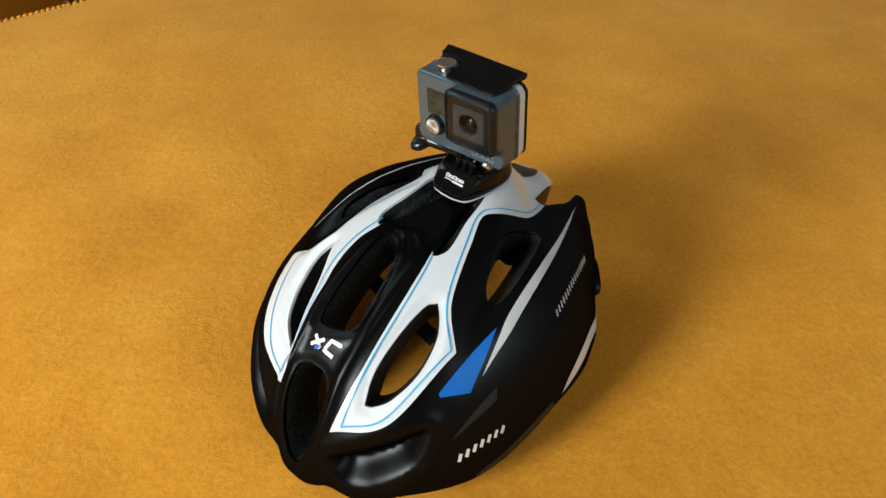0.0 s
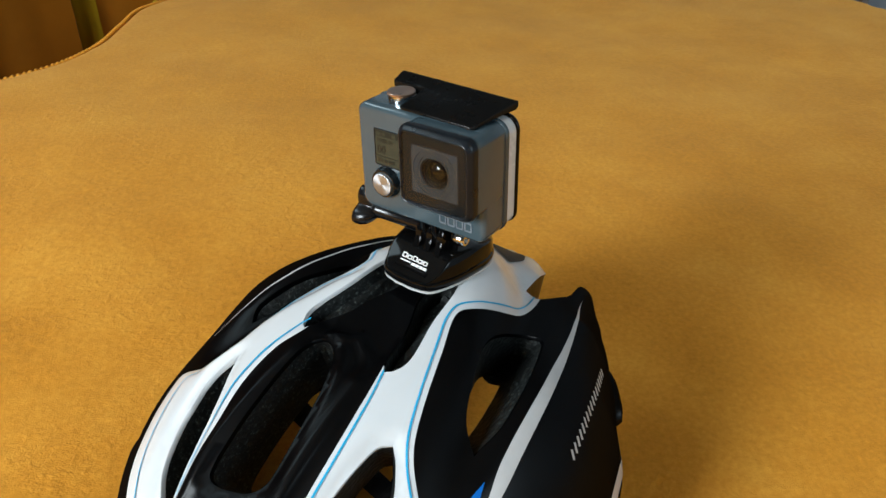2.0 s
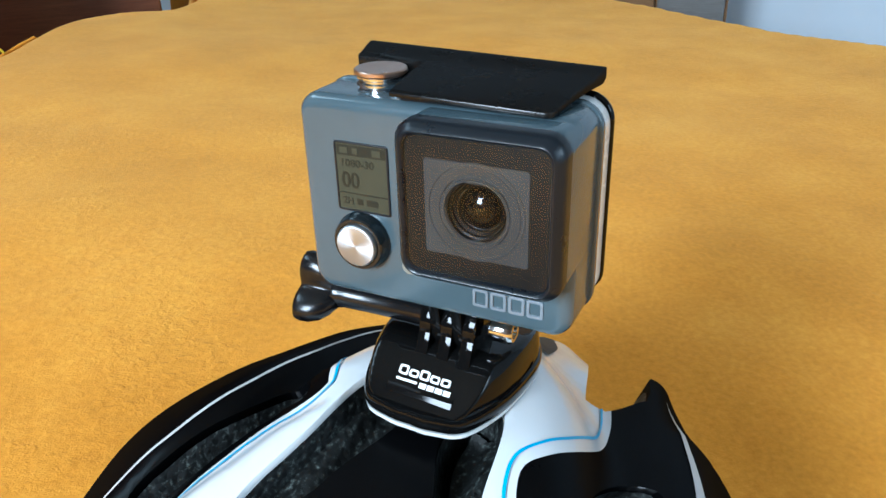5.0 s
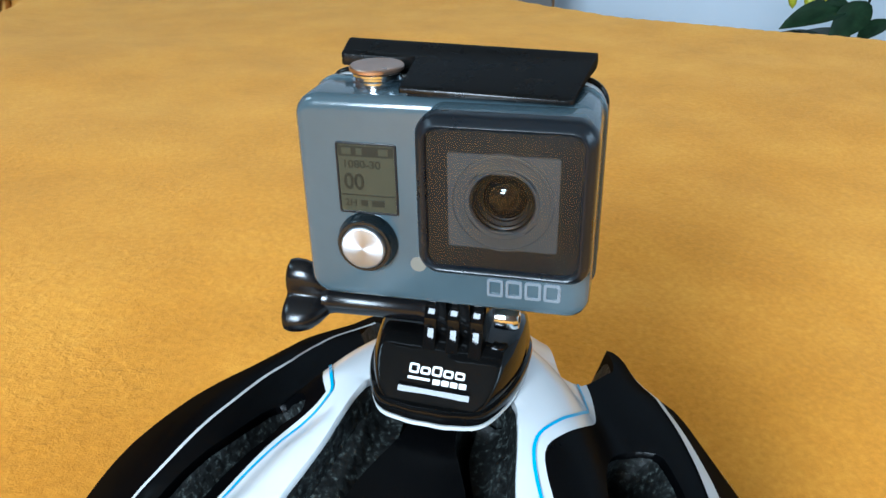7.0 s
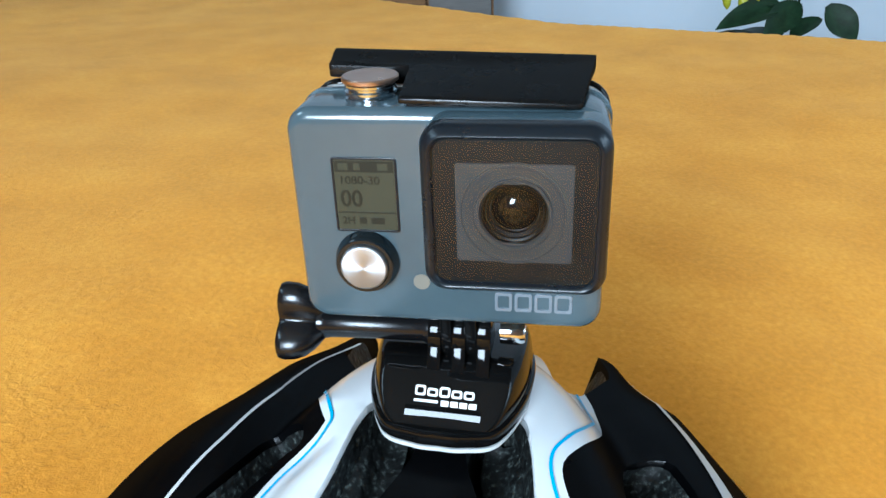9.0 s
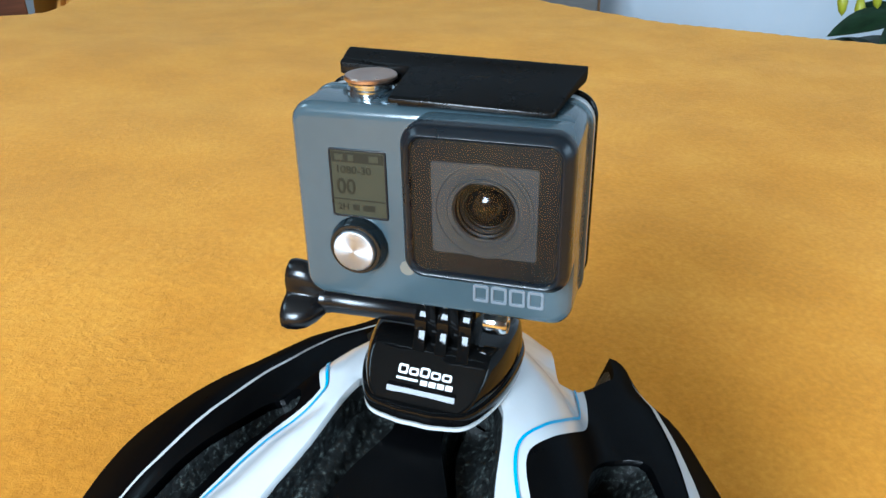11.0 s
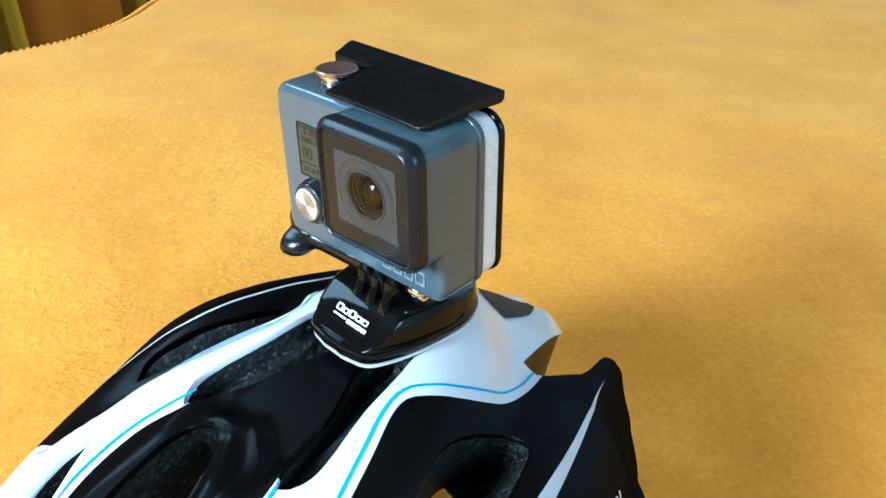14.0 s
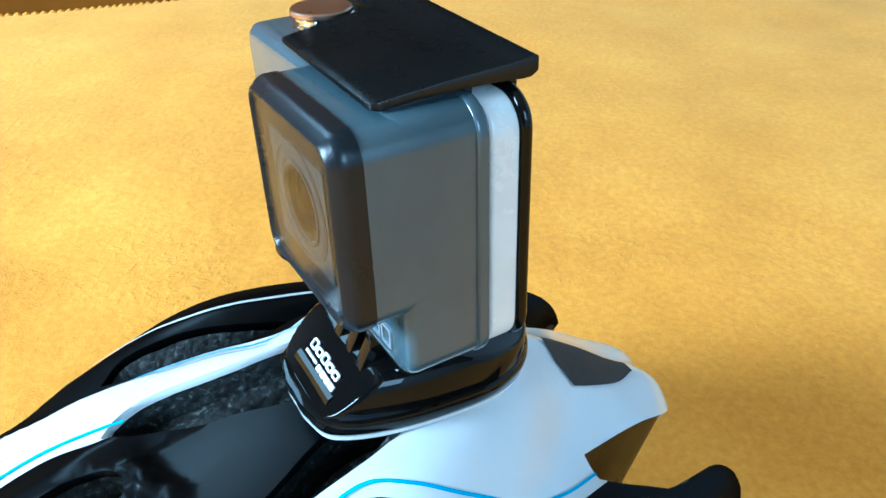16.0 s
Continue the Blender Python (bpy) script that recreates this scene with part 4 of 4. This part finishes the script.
part("nut", lathe([(0.0, 0.0045), (0.0031, 0.0045), (0.0033, 0.006), (0.0033, 0.0095), (0.0026, 0.0105), (0.0018, 0.0105), (0.0016, 0.0095), (0.0, 0.0095)]), CHROME, screw, "bright steel nut", at=along)


def thumb():
    rings = []
    for x, scale in ((-0.0506, 0.55), (-0.0506, 0.88), (-0.05, 0.97), (-0.0488, 1.0), (-0.046, 0.98), (-0.0435, 0.89), (-0.0415, 0.72), (-0.0402, 0.55), (-0.0395, 0.46)):
        ring = []
        for k in range(48):
            a = 2 * math.pi * k / 48
            r = (0.0076 + 0.0032 * math.cos(3 * a - 4.71)) * scale
            ring.append((x, AXIS_Y + r * math.cos(a), AXIS_Z + r * math.sin(a)))
        rings.append(ring)
    return loft(rings)


part("thumb_grip", thumb(), THUMB, screw, "three-lobed black grip")

# ---------------------------------------------------------------- the action camera
case = tagged(new("action_camera"), "grey action camera in a sealed case standing on a helmet mount", "action camera")
case.matrix_basis = case_pose
X0, X1, Z0, Z1 = -0.0399, 0.02762, 0.1562, 0.2068
CX, CZ, WIDE, TALL = (X0 + X1) / 2, (Z0 + Z1) / 2, X1 - X0, Z1 - Z0
part("body", rounded_slab(WIDE, TALL, 0.0052, -0.0185, -0.0016, 0.0024, CX, CZ, 8), GREY, case, "smoky grey plastic body")
part("gasket", rounded_slab(WIDE + 0.0004, TALL - 0.0012, 0.0062, -0.0014, 0.0043, 0.0008, CX, CZ, 8), CLEAR, case, "milky pale gasket")
part("back_door", rounded_slab(WIDE + 0.0012, TALL + 0.0002, 0.0065, 0.0044, 0.0068, 0.0011, CX, CZ, 8), GLOSS, case, "glossy black back door")
part("seam", rounded_slab(WIDE + 0.0014, TALL + 0.0008, 0.0062, -0.0043, -0.0019, 0.0006, CX, CZ, 8), GREY, case)



def lens_surround(w, h):
    """The square ring round the front glass: a soft outer slope, a narrow crest and an inner slope."""
    spec = [(0, -0.0238), (0, -0.0262), (0.0002, -0.027), (0.0006, -0.0277), (0.0011, -0.0282), (0.0015, -0.02885), (0.0019, -0.02905), (0.0023, -0.02885), (0.0026, -0.0283), (0.0026, -0.0238)]
    rings = [[(LX + x, y, LZ + z) for x, z in rounded_rect(w - 2 * into, h - 2 * into, max(0.0048 - into * 0.7, 3e-4), 8)] for into, y in spec]
    bm = loft(rings + rings[:1], False)
    bmesh.ops.remove_doubles(bm, verts=bm.verts, dist=1e-7)
    return bm


def holed_slab(w, h, r, hole, y0, y1):
    """A rounded plate with a round hole through it."""
    outer = rounded_rect(w, h, r, 8)
    inner = [(hole * math.cos(math.atan2(z, x)), hole * math.sin(math.atan2(z, x))) for x, z in outer]
    rings = [[(LX + x, y, LZ + z) for x, z in line] for line, y in ((outer, y1), (outer, y0), (inner, y0), (inner, y1))]
    return loft(rings + rings[:1], False)


LX, LZ, LW, LH = 0.009, 0.1885, 0.0375, 0.0365
part("lens_block", rounded_slab(LW - 0.00015, LH - 0.0006, 0.0046, -0.0244, -0.0016, 0.0006, LX, LZ, 8), GREY, case)
lens_frame = part("lens_frame", lens_surround(LW, LH), DARK, case, "satin black square lens surround")
part("plate", holed_slab(LW - 0.0044, LH - 0.0044, 0.003, 0.0100, -0.0275, -0.0246), PLATE, lens_frame, "dark smoked front plate", smooth=False)
part("bezel", holed_slab(0.0232, 0.0212, 0.0006, 0.0092, -0.0278, -0.0268), BEZEL, lens_frame, "grey square lens bezel", smooth=False)
front = Matrix.Translation((LX, 0, LZ)) @ Matrix.Rotation(radians(90), 4, "X")
_ring = [(0.0109, 0.0274), (0.0109, 0.0280), (0.0106, 0.0280), (0.0104, 0.02762), (0.0101, 0.02762), (0.0099, 0.0279), (0.0082, 0.0279), (0.0080, 0.0276), (0.0077, 0.0276), (0.0076, 0.0281), (0.0071, 0.0281), (0.0068, 0.0277), (0.0067, 0.0245), (0.0085, 0.0245), (0.0090, 0.0272)]
part("lens_ring", lathe(_ring + _ring[:1], 64, False), RING, lens_frame, "round grey lens ring", front)
part("barrel", lathe([(0.00665, 0.0244), (0.00665, 0.0275), (0.0065, 0.0275), (0.0064, 0.0268), (0.0059, 0.0266), (0.0058, 0.0260), (0.0050, 0.0258), (0.0049, 0.0251), (0.0046, 0.0249), (0.0, 0.0249)], 48), LENS_BARREL, lens_frame, "stepped black lens barrel", front)
part("lens", lathe([(0.0047, 0.0249), (0.0044, 0.02545), (0.0038, 0.0261), (0.0030, 0.02665), (0.0020, 0.02707), (0.0010, 0.0273), (0.0003, 0.02737), (0.0, 0.02738)], 64), LENS, lens_frame, "domed dark lens glass", front)
_pane = part("pane", rounded_slab(LW - 0.0046, LH - 0.0046, 0.003, -0.02862, -0.0282, 0.00008, LX, LZ, 6), PANE, lens_frame, "clear flat front glass")
_pane.visible_shadow = False
_pane.data.materials.append(PANE_INSIDE)
for _face in _pane.data.polygons:
    _face.material_index = 0 if _face.normal.y < -0.9 else 1

# Display with its window.
_s = part("display", rounded_slab(0.0134, 0.0164, 0.0004, -0.01868, -0.0181, 0.0001, -0.0234, 0.1879, 2), LCD, case, "grey-green display", smooth=False)
part("display_rim", frame_slab(0.0142, 0.0172, 0.0006, 0.0005, -0.01885, -0.0181, 0.0001, -0.0234, 0.1879, 2), DARK, _s)


def wording(text, x, z, size, parent, material, y=-0.0187, depth=0.00004, stretch=1.0):
    """Raised letters, facing the front."""
    curve = bpy.data.curves.new("wording", "FONT")
    curve.body, curve.size, curve.extrude, curve.offset = text, size, depth, size * 0.018
    ob = new("wording", curve)
    me = bpy.data.meshes.new_from_object(ob.evaluated_get(bpy.context.evaluated_depsgraph_get()))
    bpy.data.objects.remove(ob)
    me.materials.clear()
    me.materials.append(material)
    return put("wording", me, parent, Matrix.Translation((x, y, z)) @ Matrix.Rotation(radians(90), 4, "X") @ Matrix.Diagonal((stretch, 1, 1, 1)))


def panel(name, x0, x1, z0, z1, parent, material, y=-0.01872, thick=0.0001, label=""):
    return part(name, box_bm((x1 - x0, thick, z1 - z0), ((x0 + x1) / 2, y, (z0 + z1) / 2), 0), material, parent, label, smooth=False)


panel("status_band", -0.0298, -0.0170, 0.1932, 0.1957, _s, INK, y=-0.0187)
panel("status_icon", -0.0290, -0.0268, 0.1937, 0.1952, _s, LCD, y=-0.01878)
panel("status_icon", -0.0256, -0.0242, 0.1937, 0.1952, _s, LCD, y=-0.01878)
panel("status_icon", -0.0204, -0.0182, 0.1937, 0.1952, _s, LCD, y=-0.01878)
wording("1080-30", -0.0291, 0.1905, 0.0026, _s, INK, stretch=1.05)
wording("00", -0.0290, 0.1853, 0.0054, _s, INK, stretch=0.9)
panel("rule", -0.0298, -0.0170, 0.1837, 0.1840, _s, INK)
wording("2H", -0.0291, 0.1811, 0.0024, _s, INK)
panel("status_icon", -0.0252, -0.0236, 0.1812, 0.1827, _s, INK)
panel("status_icon", -0.0226, -0.0196, 0.1812, 0.1827, _s, INK)

# Front button, its collar, the shutter button and the small indicator.
at_front = Matrix.Translation((-0.0242, 0, 0.1722)) @ Matrix.Rotation(radians(90), 4, "X")
_b = part("front_button", lathe([(0.0072, 0.0178), (0.0072, 0.0192), (0.0068, 0.0197), (0.0067, 0.0212), (0.0063, 0.0218), (0.0056, 0.0218), (0.0055, 0.021), (0.0, 0.021)], 48), COLLAR, case, "black button collar", at_front)
part("cap", lathe([(0.0053, 0.0208), (0.0053, 0.0224), (0.0050, 0.0228), (0.0048, 0.02285), (0.0, 0.0229)], 64), STEEL, _b, "brushed steel cap")
at_top = Matrix.Translation((-0.0233, -0.0075, 0))
_b = part("shutter_button", lathe([(0.0060, 0.2054), (0.0060, 0.2066), (0.0051, 0.2070), (0.0051, 0.2074), (0.0057, 0.2077), (0.0057, 0.2082), (0.0051, 0.2085), (0.0051, 0.2089), (0.0056, 0.2092), (0.0056, 0.2097), (0.0051, 0.2100), (0.0, 0.2100)], 48), RIBBED, case, "ribbed chrome shutter button", at_top)
part("cap", lathe([(0.0054, 0.2100), (0.0062, 0.2102), (0.0062, 0.2109), (0.0059, 0.2112), (0.0, 0.2113)], 48), POLISHED, _b, "polished steel cap, copper tint of the reflected room")
part("indicator", lathe([(0.0019, 0.0183), (0.0019, 0.0187), (0.0, 0.0187)], 24), AMBER, case, "small round indicator window", Matrix.Translation((-0.0122, 0, 0.1672)) @ Matrix.Rotation(radians(90), 4, "X"))

# The case's raised word, as four outlined blocks.
for _k in range(4):
    part("raised_mark", frame_slab(0.0039, 0.0046, 0.0006, 0.0007, -0.0189, -0.0183, 0.0001, 0.0061 + _k * 0.0044, 0.1629, 3), RELIEF, case, "raised pale outline")

# Latch over the top, with its long rear bar.


def latch_plate():
    """A sloping plate with a long rear arm that passes behind the shutter button."""
    outline = [(-0.0352, 0.0098), (-0.0352, 0.0022), (-0.0345, 0.0014), (-0.0205, 0.0014), (-0.0178, 0.0008), (-0.0162, -0.0008), (-0.0157, -0.003), (-0.0150, -0.0188), (-0.0147, -0.0192), (0.0200, -0.0192), (0.0211, -0.0188), (0.0217, -0.0178), (0.0247, 0.0098)]
    bm = bmesh.new()
    low, high = ([bm.verts.new((x, y, z)) for x, y in outline] for z in (0.0, 1.0))
    bm.faces.new(low)
    bm.faces.new(high[::-1])
    for i in range(len(outline)):
        j = (i + 1) % len(outline)
        bm.faces.new((low[i], low[j], high[j], high[i]))
    for y in (-0.0175, -0.015, -0.012, -0.008, -0.004, 0.0, 0.004, 0.0068, 0.0085):
        bmesh.ops.bisect_plane(bm, geom=bm.verts[:] + bm.edges[:] + bm.faces[:], plane_co=(0, y, 0), plane_no=(0, 1, 0))
    along = (-0.0192, -0.0175, -0.012, -0.007, 0.0, 0.004, 0.0068, 0.0085, 0.0098)
    top = (0.2087, 0.2090, 0.2097, 0.2103, 0.2109, 0.2112, 0.2115, 0.2119, 0.2117)
    under = (0.2076, 0.2074, 0.2080, 0.2083, 0.2084, 0.2083, 0.2082, 0.2083, 0.2092)
    for v in bm.verts:
        arm = np.clip((-0.016 - v.co.x) / 0.004, 0, 1)
        dip = 0.0012 * arm * np.clip((0.0068 - v.co.y) / 0.004, 0, 1)
        v.co.z = np.interp(v.co.y, along, top if v.co.z > 0.5 else under) - (dip if v.co.z > 0.5 else 0.0014 * arm) - (v.co.x - 0.01) * 0.028
    bmesh.ops.recalc_face_normals(bm, faces=bm.faces)
    bmesh.ops.bevel(bm, geom=[e for e in bm.edges if e.calc_face_angle(0) > 0.6], offset=0.0003, segments=2, profile=0.5, affect="EDGES")
    return bm


latch = part("latch", latch_plate(), LATCH, case, "black latch plate over the top", angle=30)
part("latch_block", box_bm((0.0355, 0.0155, 0.0030), (0.0035, -0.0083, 0.2066), 0.0008), DARK, latch)
part("latch_hook", box_bm((0.0300, 0.0026, 0.006), (0.0045, 0.0082, 0.2072), 0.0008), LATCH, latch)
part("hinge", box_bm((0.03, 0.005, 0.004), (CX, 0.0015, 0.1548), 0.001), GREY, case)

for _x in (-0.00295, 0.00295):
    part("case_finger", prism([(AXIS_Y + 0.0068 * math.cos(radians(a)), AXIS_Z + 0.0068 * math.sin(radians(a))) for a in range(180, 361, 20)] + [(AXIS_Y + 0.0085, 0.1575), (AXIS_Y - 0.0085, 0.1575)], MID + _x - 0.0014, MID + _x + 0.0014, 0.0004), GLOSS, case)

# ---------------------------------------------------------------- what stands behind the bed


def drape(name, start, end, foot, head, folds, depth, material, label, category):
    """A hanging cloth with rounded folds between two points of the plan."""
    a, b = Vector(start), Vector(end)
    way = (b - a).normalized()
    side = Vector((-way.y, way.x))
    n, rows = 160, 14
    verts = []
    for r in range(rows + 1):
        z = foot + (head - foot) * r / rows
        for k in range(n + 1):
            s = k / n
            d = depth * (math.sin(2 * math.pi * folds * s + 0.9 * math.sin(5 * s)) + 0.4 * noise.noise((s * 3, z * 2, 2.0)))
            p = a + (b - a) * s + side * d
            verts.append((p.x, p.y, z))
    back = len(verts)
    verts += [(x + side.x * 0.004, y + side.y * 0.004, z) for x, y, z in verts]
    faces = []
    for r in range(rows):
        for k in range(n):
            i = r * (n + 1) + k
            faces += [(i, i + 1, i + n + 2, i + n + 1), (back + i, back + i + n + 1, back + i + n + 2, back + i + 1)]
    return tagged(new(name, mesh_of(name, verts, faces, material)), label, category)


# A hanging of brown and olive widths along the side of the bed.
for _a, _b, _folds, _mat, _label in (
    ((-1.25, 0.5), (-0.675, 0.925), 2.0, BROWN, "brown curtain width hanging beside the bed"),
    ((-0.672, 0.937), (-0.635, 0.962), 0.6, OLIVE, "olive yellow curtain width hanging beside the bed"),
    ((-0.638, 0.955), (-0.527, 1.046), 0.7, BROWN, "narrow brown curtain width hanging beside the bed"),
    ((-0.53, 1.06), (-0.492, 1.083), 0.6, OLIVE, "olive yellow curtain width hanging beside the bed"),
    ((-0.497, 1.077), (-0.4, 1.12), 0.9, BROWN, "narrow brown curtain width hanging beside the bed"),
    ((-0.405, 1.122), (-0.373, 1.138), 0.6, OLIVE, "olive yellow curtain width hanging beside the bed"),
):
    drape("curtain", _a, _b, FLOOR_Z, 0.9, _folds, 0.006, _mat, _label, "curtain")

_cord = [Vector(p) for p in curve_through([(-0.375, 0.965, 0.022), (-0.366, 0.972, 0.031), (-0.355, 0.978, 0.039), (-0.344, 0.982, 0.042), (-0.335, 0.985, 0.039), (-0.33, 0.984, 0.033), (-0.328, 0.98, 0.022)], 0.004, False, 170)]
_rings = [[p + Vector((0.0012 * math.cos(a), 0.0019 * math.cos(a) * 0.6, 0.0019 * math.sin(a))) for a in np.linspace(0, 2 * math.pi, 9)[:-1]] for p in _cord]
tagged(new("cord", bm_mesh("cord", loft(_rings), CORD)), "yellow cord loop at the edge of the blanket", "cord")

headboard = tagged(new("bed_post"), "dark red-brown wooden post at the corner of a bed", "bed post")
headboard.matrix_basis = pose(-0.38, 1.45, 0, 0, 0, 3)
part("post", box_bm((0.45, 0.06, 0.62 - FLOOR_Z), (0, 0, (0.62 + FLOOR_Z) / 2), 0.006), MAHOGANY, headboard)

cabinet = tagged(new("cabinet"), "brown wooden cabinet against a white wall", "cabinet")
cabinet.matrix_basis = pose(0.94, 1.93, FLOOR_Z, 0, 0, -34.6) @ Matrix.Translation((0.04, 0.21, 0))
part("body", box_bm((0.67, 0.4, 1.1), (0, 0, 0.55), 0.006), FLOOR, cabinet)
# A wide brown front on the left, a narrow grey panel on the right.
for _x, _w in ((-0.09, 0.47), (0.24, 0.174)):
    _d = part("door", box_bm((_w, 0.02, 1.02), (_x, -0.212, 0.55), 0.004), FLOOR if _x < 0 else TAUPE, cabinet, "" if _x < 0 else "narrow grey panel")
    part("handle", box_bm((0.012, 0.018, 0.1), (_x + (_w / 2 - 0.03 if _x < 0 else 0.03 - _w / 2), -0.231, 0.6), 0.004), MAHOGANY, _d)


def leaf_mesh(length, wide):
    verts, faces = [], []
    rows = 9
    for i in range(rows + 1):
        s = i / rows
        w = wide * math.sin(math.pi * min(1, s * 0.96 + 0.04)) ** 0.8 * (1 - 0.3 * s)
        z = 0.12 * length * math.sin(s * 2.2)
        verts += [(-w, s * length, z + 0.25 * w), (0, s * length, z), (w, s * length, z + 0.25 * w)]
        if i:
            k = 3 * i
            faces += [(k - 3, k - 2, k + 1, k), (k - 2, k - 1, k + 2, k + 1)]
    return mesh_of("leaf", verts, faces, LEAF)


def plant(at, leaves, buds):
    """A pot with stems that each carry one leaf; leaves as foot, tip and size across."""
    thing = tagged(new("potted_plant"), "leafy dark green potted plant with yellow-green buds", "plant")
    thing.matrix_basis = Matrix.Translation(at)
    part("pot", lathe([(0.0, 0.0), (0.075, 0.0), (0.095, 0.16), (0.1, 0.17), (0.092, 0.17), (0.085, 0.155), (0.0, 0.15)], 32), CLAY, thing, "pale glazed pot")
    leaf = leaf_mesh(0.15, 0.06)

    def stem(end):
        base, end = Vector((0, 0, 0.15)), Vector(end)
        mid = Vector((end.x * 0.3, end.y * 0.3, end.z * 0.8))
        pts = [base.lerp(mid, s).lerp(mid.lerp(end, s), s) for s in np.linspace(0, 1, 9)]
        part("stem", loft([[(p.x + 0.0022 * math.cos(a), p.y + 0.0022 * math.sin(a), p.z) for a in np.linspace(0, 2 * math.pi, 7)[:-1]] for p in pts]), LEAF, thing)

    for k, (foot, tip, wide, facing) in enumerate(leaves):
        foot, tip = (Vector(p) - Vector(at) for p in (foot, tip))
        way = tip - foot
        across = way.cross(Vector(facing)).normalized()
        turn = Matrix((across, way.normalized(), across.cross(way).normalized())).transposed().to_4x4()
        if k > 4:
            stem(foot)
        put("leaf", leaf, thing, Matrix.Translation(foot) @ turn @ Matrix.Diagonal((wide / 0.12, way.length / 0.15, way.length / 0.15, 1)))
    for spot in buds:
        spot = Vector(spot) - Vector(at)
        bud = lathe([(0.0, 0.0), (0.006, 0.006), (0.009, 0.02), (0.006, 0.036), (0.0, 0.044)], 12)
        part("bud", bud, BUD, thing, "yellow-green bud", Matrix.Translation(spot) @ Matrix.Rotation(radians(170), 4, "X"))


BACKWARD = (-0.75, -0.55, 0.35)
_leaves = [
    ((1.198, 0.775, -0.026), (1.079, 0.817, -0.062), 0.055, (-0.5, -0.5, 0.7)),
    ((1.232, 0.76, -0.018), (1.152, 0.769, -0.08), 0.062, BACKWARD),
    ((1.258, 0.729, -0.045), (1.2, 0.744, -0.085), 0.045, (-0.3, -0.2, 0.9)),
    ((1.277, 0.732, -0.025), (1.306, 0.685, -0.085), 0.06, BACKWARD),
    ((1.2, 0.79, 0.02), (1.112, 0.861, 0.043), 0.06, BACKWARD),
    ((1.235, 0.76, 0.0), (1.306, 0.7, 0.05), 0.07, BACKWARD),
    ((1.215, 0.775, -0.03), (1.15, 0.83, -0.02), 0.04, (-0.2, -0.4, 0.9)),
]
random.seed(5)
for _ in range(14):
    _a, _z, _r = random.uniform(0, 6.28), random.uniform(-0.24, -0.1), random.uniform(0.1, 0.2)
    _c, _s = math.cos(_a), math.sin(_a)
    _leaves.append(((1.26 + 0.04 * _c, 0.8 + 0.04 * _s, _z), (1.26 + _r * _c, 0.8 + _r * _s, _z - 0.02), 0.09, (0, 0, 1)))
plant((1.26, 0.8, FLOOR_Z), _leaves, [(1.139, 0.812, 0.008), (1.118, 0.832, 0.018), (1.16, 0.8, 0.03)])
